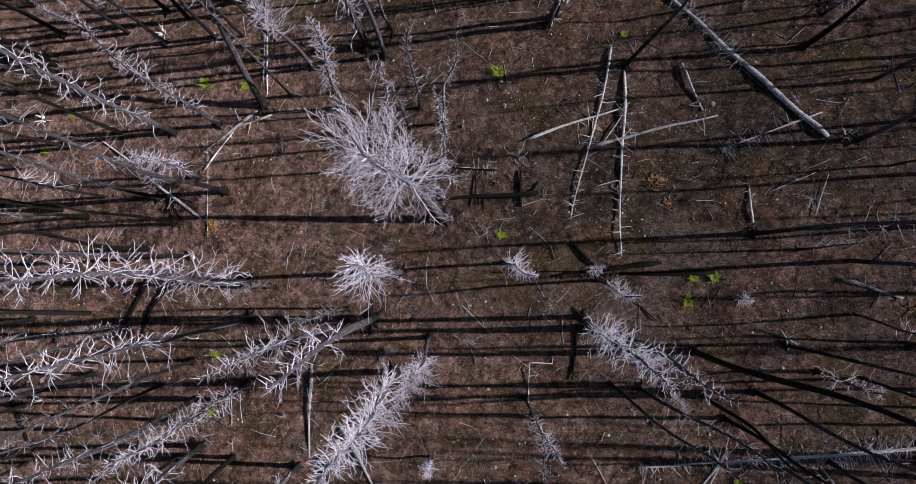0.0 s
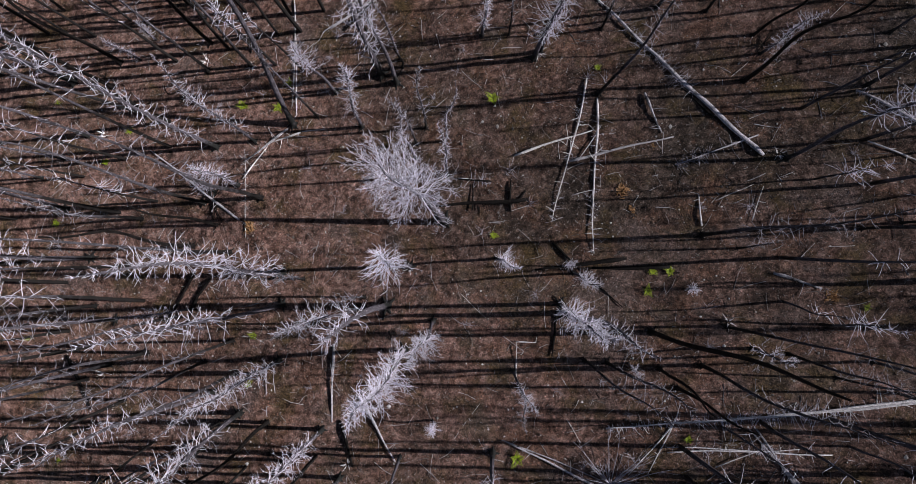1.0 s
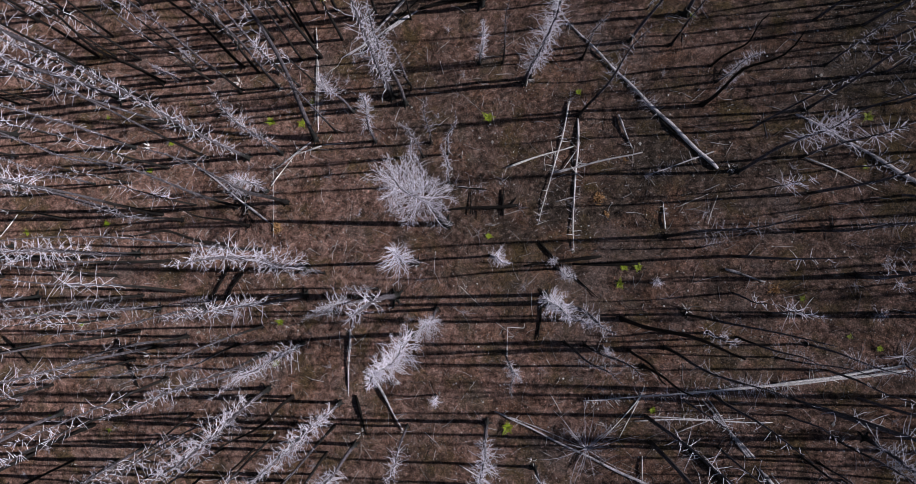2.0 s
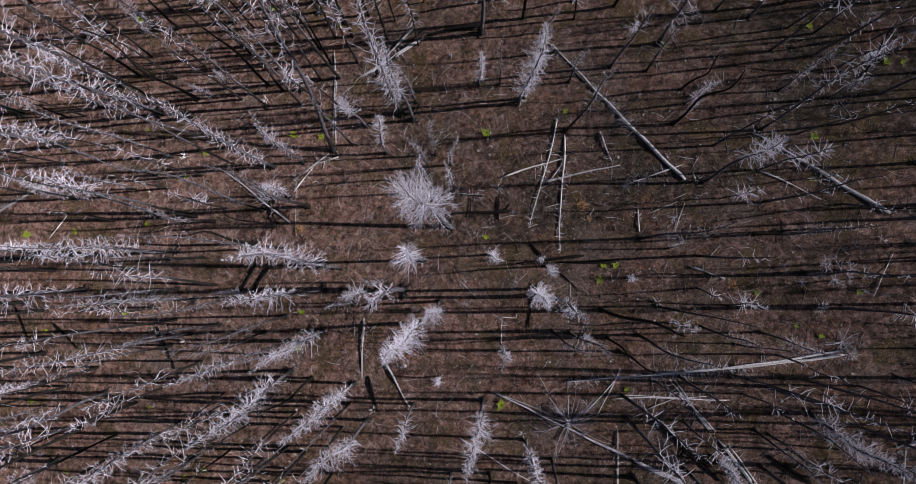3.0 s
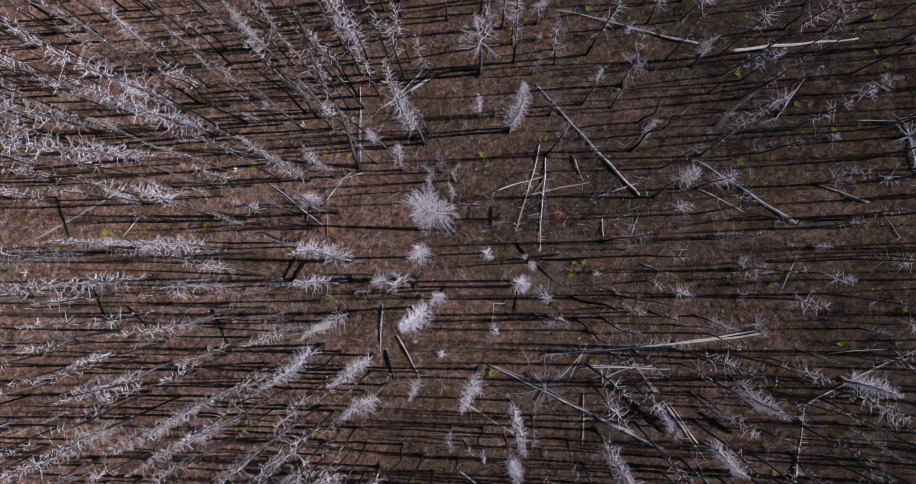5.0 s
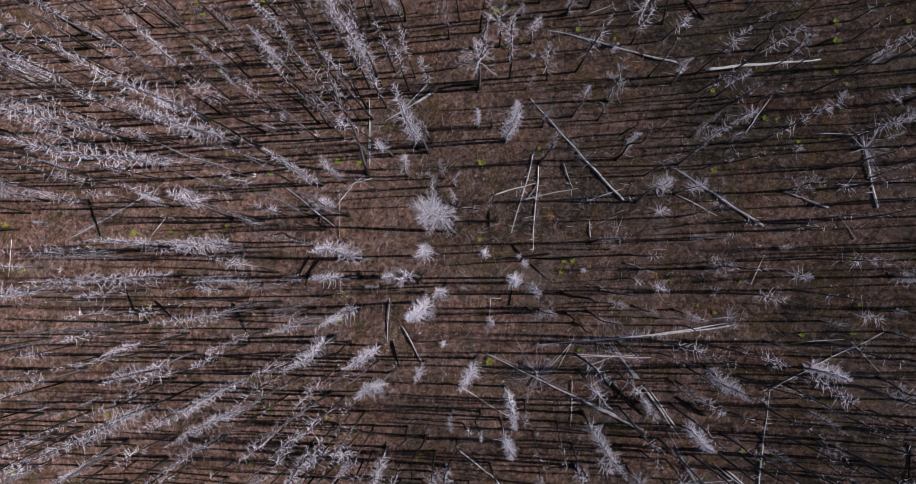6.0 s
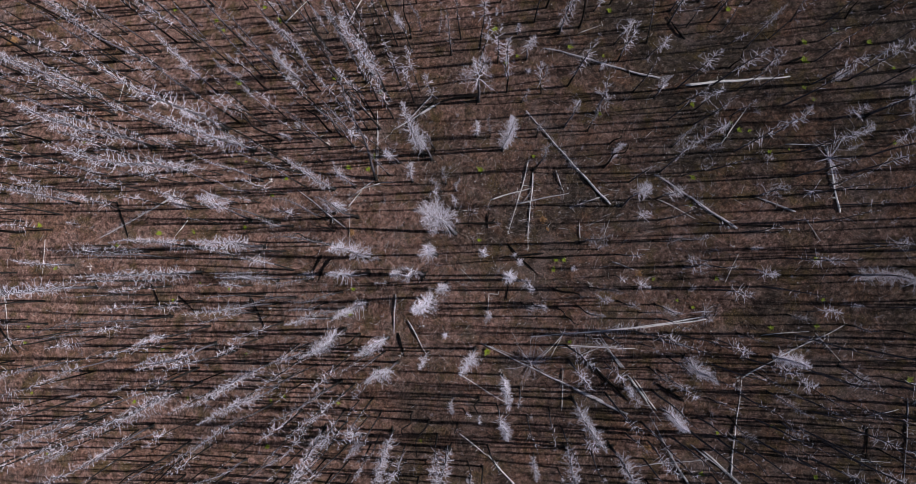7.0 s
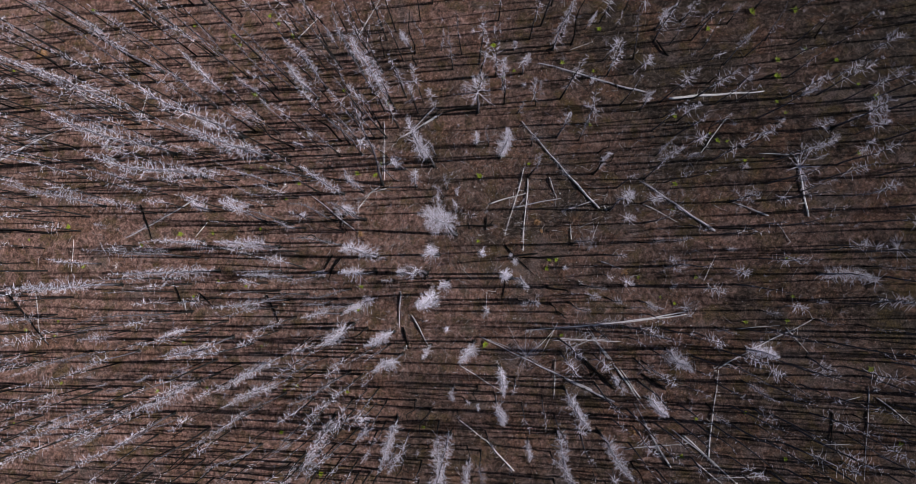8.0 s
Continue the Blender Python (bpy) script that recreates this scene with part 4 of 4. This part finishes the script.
feet = []
for plot in (PLOT_OVERHEAD_1, PLOT_OVERHEAD_2, PLOT_OVERHEAD_3, PLOT_OVERHEAD_4, PLOT_SLOPE_RIGHT_1, PLOT_MIDDLE_HEIGHT_1, PLOT_MIDDLE_HEIGHT_2, PLOT_MIDDLE_HEIGHT_3, PLOT_UPPER_LEFT_1, PLOT_UPPER_LEFT_2, PLOT_UPPER_MIDDLE_1, PLOT_UPPER_MIDDLE_2, PLOT_UPPER_RIGHT_1, PLOT_UPPER_RIGHT_2, PLOT_CENTRE_UP_1, PLOT_CENTRE_LOW_1, PLOT_CENTRE_RIGHT_1, PLOT_CENTRE_RIGHT_2, PLOT_LOWER_RIGHT_1, PLOT_LOWER_RIGHT_2, PLOT_LOWER_LEFT_1, PLOT_LOWER_LEFT_2, PLOT_LOWER_LEFT_3, PLOT_PLUMES_1, PLOT_PLUMES_2, PLOT_PLUMES_3, PLOT_PLUMES_4, PLOT_PLUMES_5):
    for row in plot:
        plant(*row)
        feet.append(row[:2])


rng = np.random.default_rng(29)
far_stems, far_twigs = Shape(), Shape()


def fill(count, x_from, x_to, y_from, y_to, leafy, low, high):
    """More slender stems of the stand, too many to count, between those placed above."""
    left = count
    for _ in range(count * 20):
        x, y = rng.uniform(x_from, x_to), rng.uniform(y_from, y_to)
        if -50 < x < -27 and -9 < y < 3 and rng.random() < 0.6:  # a thin spot in the stand
            continue
        if not left or min((x - a) ** 2 + (y - b) ** 2 for a, b in feet) < 1.5:
            continue
        feet.append((x, y))
        left -= 1
        height = rng.uniform(low, high)
        foot = np.array([x, y, float(land(x, y)) - 0.1])
        line = trunk_line(height, 0.12)[::2] * (1, 1, 1) + np.outer(np.linspace(0, 1, 7), np.append(rng.normal(0, 0.35, 2), 0)) + foot
        far_stems.tube(line, np.linspace(0.105, 0.02, 7) * (height / 15) ** 0.5 * rng.uniform(0.8, 1.2), 6)
        full = rng.random() < leafy
        lowest = rng.uniform(0.25, 0.5)
        for _ in range(48 if full else 15):
            v = rng.random() ** 0.75
            at = along(line, lowest + (1 - lowest) * v)
            reach = (0.85 if full else 0.5) * rng.uniform(0.45, 1.2) * float(np.interp(v, (0, 0.25, 0.65, 1), (0.75, 1.0, 0.8, 0.25)))
            far_twigs.tube(branch_line(at, rng.uniform(0, 6.28), rng.normal(-0.2 + v ** 2, 0.25), reach, rng.normal(0, 0.15), 4, 0.15), np.array([0.0145, 0.0125, 0.010, 0.005]), 3, False)


fill(300, -60, -15, -30, 31, 0.62, 8, 17)
fill(40, -16, -7, -24, -9, 0.35, 8, 15)
fill(34, -16, -7, 10, 25, 0.35, 8, 15)
fill(190, 9, 47, -29, -6, 0.2, 5, 14)
fill(150, 13, 47, -6, 28, 0.38, 4, 11)
fill(24, -6, 9, -26, -12, 0.3, 6, 12)
fill(24, -8, 10, 13.5, 30, 0.5, 8, 14)
# unseen stems past the right edge of view, added for their long shadows
fill(85, 47, 66, -34, 34, 0.2, 9, 16)
for name, label, shape, wood in (
    ("far_stems", "slender scorched trunks of the dense burnt stand", far_stems, GREY_TRUNK),
    ("far_twigs", "bare grey twigs of the dense burnt stand", far_twigs, SILVER_BRANCH),
):
    tagged(new(name, shape.mesh(name, wood)), label, "dead trees", kind="stuff")


# ---- fallen logs ----
rng = np.random.default_rng(31)


def make_log(x1, y1, x2, y2, radius, look_key):
    """A fallen stem that lies along the ground, with a few snapped branch stubs."""
    length = math.hypot(x2 - x1, y2 - y1)
    steps = max(5, int(length / 0.45))
    s = np.linspace(0, 1, steps + 1)
    bend = 0.010 * length * np.sin(s * math.pi * rng.uniform(0.8, 1.8) + rng.uniform(0, 1)) + radius * 0.18 * np.sin(s * length * 2.1 + rng.uniform(0, 6))
    nx, ny = -(y2 - y1) / length, (x2 - x1) / length
    px, py = x1 + (x2 - x1) * s + nx * bend, y1 + (y2 - y1) * s + ny * bend
    radii = radius * (1.0 if look_key == "c" else 0.72) * (1 - 0.62 * s)
    radii[0] *= 0.6
    pz = rise(px, py) + radii * 0.8 + 0.05
    points = np.stack([px, py, pz], 1) - (x1, y1, rise(x1, y1))
    stem = Shape()
    stem.tube(points, radii * rng.uniform(0.86, 1.12, steps + 1), 9)
    label, wood = {
        "p": ("bleached bare fallen log on the burnt ground", PALE_LOG),
        "F": ("bleached fallen tree still bearing bare side twigs", PALE_LOG),
        "f": ("grey fallen tree with a crushed twiggy crown", GREY_LOG),
        "g": ("weathered grey fallen log with charred patches", GREY_LOG),
        "c": ("charred black fallen log on the ground", CHAR_WOOD),
    }[look_key]
    log = thing("fallen_log", label, "log", "fallen logs")
    log.location = (x1, y1, float(rise(x1, y1)))
    part("stem", stem.mesh("stem", wood), log)
    if look_key in "fF":
        crown = Shape()
        for _ in range(int(length * 14)):
            p = rng.uniform(0.35, 1.0)
            at = np.array([np.interp(p, s, points[:, c]) for c in range(3)])
            way = math.atan2(ny, nx) + rng.choice((0, math.pi)) + rng.normal(0, 0.45)
            crown.tube(branch_line(at, way, rng.uniform(-0.05, 0.6), rng.uniform(0.25, 0.9) * (1.3 - p), 0.05, 5), 0.011 * np.array([1, 0.9, 0.75, 0.55, 0.3]), 3, False)
        tagged(part("crown", crown.mesh("crown", SILVER_BRANCH if look_key == "F" else GREY_BRANCH), log, "flattened bare twigs"), kind="stuff")
    if look_key == "p" and length > 4:
        comb = Shape()
        for _ in range(int(length * 6)):
            p = rng.uniform(0.1, 1.0)
            at = np.array([np.interp(p, s, points[:, c]) for c in range(3)])
            way = math.atan2(ny, nx) + rng.choice((0, math.pi)) + rng.normal(0, 0.4)
            comb.tube(branch_line(at, way, rng.uniform(0, 0.7), rng.uniform(0.12, 0.45), -0.1, 5), 0.008 * np.array([1, 0.9, 0.75, 0.55, 0.3]), 3, False)
        tagged(part("twigs", comb.mesh("twigs", SILVER_BRANCH), log, "short curled bare twigs"), kind="stuff")
    for _ in range(int(length * (1.3 if radius > 0.06 else 0.6)) + 1):
        p = rng.uniform(0.2, 1.0)
        at = np.array([np.interp(p, s, points[:, c]) for c in range(3)])
        way = math.atan2(ny, nx) + rng.choice((0, math.pi)) + rng.normal(0, 0.5)
        run = rng.uniform(0.2, 0.8) * min(1, radius / 0.09)
        bit = Shape()
        bit.tube(branch_line(at, way, rng.uniform(0.0, 0.5), run, -0.02, 4), np.array([0.018, 0.015, 0.011, 0.005]), 5)
        part("branch_stub", bit.mesh("branch_stub", wood), log)


for plot in (LOGS_1, LOGS_2, LOGS_3, LOGS_4, LOGS_5, LOGS_6, LOGS_7, LOGS_8):
    for row in plot:
        make_log(*row)


# ---- young green shoots ----
def leaf_material():
    m, nt, shader = material("sprout_leaf", 0.6)
    at = nt.nodes.new("ShaderNodeTexCoord").outputs["Object"]
    colour = ramp(nt, noise_at(nt, at, 6.0, 3), ((0.35, (0.17, 0.25, 0.012)), (0.65, (0.36, 0.42, 0.035))))
    nt.links.new(colour, shader.inputs["Base Color"])
    return m


LEAF = leaf_material()


def make_frond(reach, width):
    """One arching fern frond: a midrib with pairs of pointed leaflets."""
    frond = Shape()
    s = np.linspace(0, 1, 10)
    rib = np.stack([reach * s * (1 - 0.12 * s), reach * 0.10 * rng.normal() * s ** 2, reach * (0.62 * s - 0.55 * s ** 2) + 0.02], 1)
    frond.tube(rib, 0.004 * (1.2 - s), 3, False)
    for k in range(1, 10):
        long = width * (1.05 - 0.9 * s[k]) * min(1, 0.55 + 2.2 * s[k])
        for hand in (-1, 1):
            foot, tip = rib[k], rib[k] + (0.35 * long, hand * long * rng.uniform(0.85, 1.1), rng.uniform(-0.2, 0.1) * long)
            half = np.array([0.24 * long, 0, 0.02 * long])
            mid = (foot + tip) / 2
            frond.raw([foot, mid + half, tip, mid - half * 0.7], [(0, 1, 2), (0, 2, 3)])
    return frond


def make_sprout():
    sprout = thing("fern", "fresh yellow-green fern sprouting from burnt soil", "fern", "green ferns")
    count = int(rng.integers(5, 10))
    for k in range(count):
        leaf = part("frond", make_frond(rng.uniform(0.28, 0.52), rng.uniform(0.10, 0.17)).mesh("frond", LEAF, False), sprout)
        leaf.matrix_basis = Matrix.Rotation(k * 6.283 / count + rng.uniform(-0.4, 0.4), 4, "Z") @ Matrix.Rotation(-rng.uniform(0.0, 0.5), 4, "Y")
    return sprout


sprouts = [make_sprout() for _ in range(5)]
for k, (x, y) in enumerate(SPROUTS_1 + SPROUTS_2 + SPROUTS_3):
    size = rng.uniform(0.6, 1.2)
    m = Matrix.Translation((x, y, float(land(x, y)))) @ Matrix.Rotation(rng.uniform(0, 6.28), 4, "Z") @ Matrix.Diagonal((size, size, size, 1))
    if k < 5:
        sprouts[k].matrix_basis = m
    else:
        copy_thing(sprouts[k % 5], m)


# ---- stumps ----
def rot_material():
    m, nt, shader = material("rotten_wood", 0.95)
    at = nt.nodes.new("ShaderNodeTexCoord").outputs["Object"]
    colour = ramp(nt, noise_at(nt, at, 7.0, 6, 0.75), ((0.34, (0.05, 0.025, 0.012)), (0.5, (0.30, 0.16, 0.075)), (0.68, (0.52, 0.34, 0.20))))
    nt.links.new(colour, shader.inputs["Base Color"])
    bumped(nt, shader, noise_at(nt, at, 12.0, 5), 0.06)
    return m


ROT = rot_material()


def make_rotten_stump(x, y, size):
    """A crumbled mound of orange-brown rotten wood with a few upright slabs."""
    turn, level = np.meshgrid(np.linspace(0, 2 * math.pi, 22, endpoint=False), np.linspace(0, 1, 8), indexing="ij")
    wide = size * (1 - level) ** 0.7 * (1 + 0.3 * np.sin(3 * turn + x) + 0.2 * np.sin(7 * turn + 5 * level) + rng.normal(0, 0.16, turn.shape))
    px, py = np.cos(turn) * wide, np.sin(turn) * wide * 0.75
    pz = size * 0.35 * level ** 0.8 + rng.normal(0, 0.08, turn.shape) * size - 0.06
    n, k = turn.shape
    faces = [(i * k + j, ((i + 1) % n) * k + j, ((i + 1) % n) * k + j + 1, i * k + j + 1) for i in range(n) for j in range(k - 1)]
    mound = Shape()
    mound.raw(np.stack([px, py, pz], -1).reshape(-1, 3), faces)
    stump = thing("rotten_stump", "crumbled orange-brown rotten stump in burnt soil", "stump", "rotten stumps")
    stump.location = (x, y, float(land(x, y)))
    part("mound", mound.mesh("mound", ROT, False), stump)
    for _ in range(14):
        slab, a = Shape(), rng.uniform(0, 6.28)
        at = np.array([math.cos(a), math.sin(a), 0]) * size * rng.uniform(0.2, 1.2)
        tip = at + rng.normal(0, 0.35, 3) * size * (1, 1, 0.2) + (0, 0, size * rng.uniform(0.05, 0.5))
        slab.tube([at, tip], [size * rng.uniform(0.04, 0.12), size * 0.03], 4)
        part("slab", slab.mesh("slab", ROT, False), stump)


for k, (x, y) in enumerate(STUMPS):
    make_rotten_stump(x, y, (0.34, 0.28, 0.18, 0.34, 0.38, 0.34, 0.42, 0.7)[k])


def make_splinters(x, y):
    """Bright split wood standing and lying round a broken foot."""
    stump = thing("splintered_stump", "pale freshly splintered stump beside a burnt trunk", "stump", "splintered stumps")
    stump.location = (x, y, float(land(x, y)))
    for _ in range(int(rng.integers(7, 13))):
        shard, a, lift = Shape(), rng.uniform(0, 6.28), rng.uniform(0.15, 1.2)
        line = branch_line((0.08 * math.cos(a), 0.08 * math.sin(a), 0.05), a, lift, rng.uniform(0.15, 0.5), rng.normal(0, 0.06), 5)
        shard.tube(line, rng.uniform(0.012, 0.034) * np.array([1, 0.95, 0.8, 0.55, 0.1]), 5)
        part("splinter", shard.mesh("splinter", PALE_LOG, False), stump)


for x, y in SPLINTERS:
    make_splinters(x, y)


def make_fallen_crown(x, y, size, count, wood, label):
    """A treetop that broke off and lies with its bare branches spread over the ground."""
    crown = thing("fallen_treetop", label, "treetop", "fallen treetops")
    crown.location = (x, y, float(land(x, y)))
    for _ in range(count):
        limb, a = Shape(), rng.uniform(0, 6.28)
        run = size * rng.uniform(0.4, 1.1)
        line = branch_line((0, 0, 0.12), a, rng.uniform(0.02, 0.35), run, -0.03, 6, 0.08)
        line[:, 2] = np.maximum(line[:, 2], rise(line[:, 0] + x, line[:, 1] + y) - rise(x, y) + 0.06)
        limb.tube(line, 0.022 * np.array([1, 0.9, 0.75, 0.6, 0.4, 0.2]), 5)
        for _ in range(4):
            p = int(rng.integers(1, 5))
            limb.tube(branch_line(line[p], a + rng.normal(0, 0.8), 0.15, run * 0.3, 0, 4, 0.1), 0.009 * np.array([1, 0.8, 0.6, 0.3]), 3, False)
        part("branch", limb.mesh("branch", wood), crown)


for x, y, size, count, pale in TREETOPS:
    make_fallen_crown(x, y, size, count, SILVER_BRANCH if pale == 2 else GREY_BRANCH if pale else CHAR_WOOD, "pale bare fallen treetop with spread branches" if pale else "charred fallen treetop with spread black branches")


# ---- litter ----
def scatter(count):
    """Places on the hillside, closer together under the start of the flight."""
    x, y = rng.uniform(-52, 46, count), rng.uniform(-28, 28, count)
    near = rng.random(count) < 0.5
    x[near], y[near] = rng.uniform(-24, 22, near.sum()), rng.uniform(-13, 13, near.sum())
    return x, y


def strewn(name, label, points, radii, material):
    """One mesh of many three-sided bent sticks: points is sticks x joints x 3, radii sticks x joints."""
    n, joints = radii.shape
    along = points[:, -1] - points[:, 0]
    along /= np.linalg.norm(along, axis=1, keepdims=True)
    side = np.cross(along, np.where(np.abs(along[:, 2:]) < 0.8, (0, 0, 1.0), (1.0, 0, 0)))
    side /= np.linalg.norm(side, axis=1, keepdims=True)
    other = np.cross(along, side)
    turn = np.arange(3) * 2 * math.pi / 3 + 0.5
    ring = side[:, None, None] * np.cos(turn)[:, None] + other[:, None, None] * np.sin(turn)[:, None]
    verts = points[:, :, None] + ring * radii[:, :, None, None]
    first = np.arange(n)[:, None, None, None] * joints * 3
    level, j = np.arange(joints - 1)[:, None, None] * 3, np.arange(3)[:, None]
    quad = np.concatenate([level + j, level + (j + 1) % 3, level + (j + 1) % 3 + 3, level + j + 3], -1)
    faces = (first + quad[None]).reshape(-1, 4)
    data = bpy.data.meshes.new(name)
    data.from_pydata(verts.reshape(-1, 3).tolist(), [], faces.tolist())
    data.materials.append(material)
    tagged(new(name, data), label, "litter", kind="stuff")


def lying_sticks(name, label, count, longest, thick, material):
    x, y = scatter(count)
    run, turn = longest * rng.uniform(0.3, 1, count) ** 2, rng.uniform(0, 6.28, count)
    s = np.array([-0.5, 0.5]) if longest < 0.3 else np.array([-0.5, 0.05, 0.5])
    k = len(s)
    px = x[:, None] + np.cos(turn)[:, None] * run[:, None] * s + rng.normal(0, 0.05, (count, k)) * run[:, None]
    py = y[:, None] + np.sin(turn)[:, None] * run[:, None] * s + rng.normal(0, 0.05, (count, k)) * run[:, None]
    pz = land(px, py) + rng.uniform(0.0, 0.06, (count, k))
    strewn(name, label, np.stack([px, py, pz], -1), thick * rng.uniform(0.5, 1.3, count)[:, None] * np.linspace(1, 0.45, k), material)


def standing_stems(name, label, count, tallest, wide, material):
    """Dense low tufts: slim three-sided points leaning every way."""
    x, y = scatter(count)
    tall = tallest * rng.uniform(0.3, 1, count) ** 1.3
    z, turn = land(x, y), rng.uniform(0, 6.28, count)
    half = wide * rng.uniform(0.5, 1.4, count)
    verts = np.empty((count, 4, 3))
    for k in range(3):
        verts[:, k] = np.stack([x + half * np.cos(turn + 2.094 * k), y + half * np.sin(turn + 2.094 * k), z - 0.02], -1)
    verts[:, 3] = np.stack([x + rng.normal(0, 0.75, count) * tall, y + rng.normal(0, 0.75, count) * tall, z + tall], -1)
    tris = np.array([(0, 1, 3), (1, 2, 3), (2, 0, 3)])
    data = bpy.data.meshes.new(name)
    data.from_pydata(verts.reshape(-1, 3).tolist(), [], (tris[None] + np.arange(count)[:, None, None] * 4).reshape(-1, 3).tolist())
    data.materials.append(material)
    tagged(new(name, data), label, "undergrowth", kind="stuff")


def litter_material(name, colours, rough=0.9):
    m, nt, shader = material(name, rough)
    island = nt.nodes.new("ShaderNodeNewGeometry").outputs["Random Per Island"]
    stops = [((k + 0.5) / len(colours), c) for k, c in enumerate(colours)]
    nt.links.new(ramp(nt, island, stops), shader.inputs["Base Color"])
    return m


TWIG_LITTER = litter_material("twig_litter", ((0.10, 0.09, 0.09), (0.30, 0.28, 0.28), (0.52, 0.49, 0.51), (0.78, 0.75, 0.80)))
DRY_STEMS = litter_material("dry_undergrowth", ((0.040, 0.028, 0.023), (0.100, 0.066, 0.055), (0.145, 0.093, 0.077), (0.22, 0.150, 0.130), (0.41, 0.34, 0.32)))
lying_sticks("fallen_twigs", "pale grey twigs scattered over the burnt ground", 36000, 0.17, 0.0045, TWIG_LITTER)
lying_sticks("dead_branches", "bent grey dead branches lying about", 2800, 1.3, 0.013, TWIG_LITTER)
lying_sticks("bark_litter", "short dark charred sticks and bark scraps", 4000, 0.45, 0.011, CHAR_WOOD)
standing_stems("dry_undergrowth", "low reddish dry stems covering the burnt ground", 80000, 0.085, 0.016, DRY_STEMS)


def dead_brush(name, label, count, material):
    """Small burnt shrubs: a handful of thin curved stems springing from one root."""
    x, y = rng.uniform(-46, 44, count), rng.uniform(-27, 27, count)
    brush = Shape()
    for a, b in zip(x, y):
        if rng.random() < 0.6 * math.exp(-((a + 1) ** 2 / 80 + (b - 1) ** 2 / 50)):
            continue
        foot = np.array([a, b, float(land(a, b))])
        size = rng.uniform(0.35, 0.95)
        for _ in range(int(rng.integers(7, 18))):
            line = branch_line(foot + rng.normal(0, 0.05, 3) * (1, 1, 0), rng.uniform(0, 6.28), rng.uniform(0.15, 1.2), size * rng.uniform(0.4, 1.1), rng.normal(-0.05, 0.12), 5, 0.15)
            brush.tube(line, 0.0085 * np.array([1, 0.9, 0.75, 0.55, 0.3]), 3, False)
    tagged(new(name, brush.mesh(name, material)), label, "shrubs", kind="stuff")


dead_brush("pale_brush", "small leafless grey shrubs on the burnt ground", 480, GREY_BRANCH)
dead_brush("charred_brush", "small charred leafless shrubs on the burnt ground", 260, CHAR_WOOD)


def pebbles(name, label, count, small, large, material):
    """Small pale clods and stones, squashed eight-faced lumps."""
    x, y = scatter(count)
    size = rng.uniform(small, large, count) * np.where(rng.random(count) < 0.06, 1.9, 1.0)
    corners = np.array([(1, 0, 0), (0, 1, 0), (-1, 0, 0), (0, -1, 0), (0, 0, 0.7), (0, 0, -0.5)])
    verts = corners[None] * size[:, None, None] * rng.uniform(0.6, 1.3, (count, 6, 3)) + np.stack([x, y, land(x, y)], -1)[:, None]
    tris = np.array([(0, 1, 4), (1, 2, 4), (2, 3, 4), (3, 0, 4), (1, 0, 5), (2, 1, 5), (3, 2, 5), (0, 3, 5)])
    data = bpy.data.meshes.new(name)
    data.from_pydata(verts.reshape(-1, 3).tolist(), [], (tris[None] + np.arange(count)[:, None, None] * 6).reshape(-1, 3).tolist())
    data.materials.append(material)
    tagged(new(name, data), label, "stones", kind="stuff")


ASH = litter_material("ash_and_stone", ((0.10, 0.085, 0.08), (0.20, 0.18, 0.17), (0.32, 0.29, 0.28), (0.5, 0.47, 0.47)))
pebbles("pale_stones", "small pale stones and ash clods on the soil", 11000, 0.012, 0.036, ASH)
CHIPS = litter_material("bleached_chips", ((0.16, 0.14, 0.13), (0.34, 0.31, 0.30), (0.52, 0.49, 0.49), (0.72, 0.69, 0.71)))
pebbles("bleached_chips", "bleached wood chips and pale stones on burnt ground", 2000, 0.03, 0.062, CHIPS)
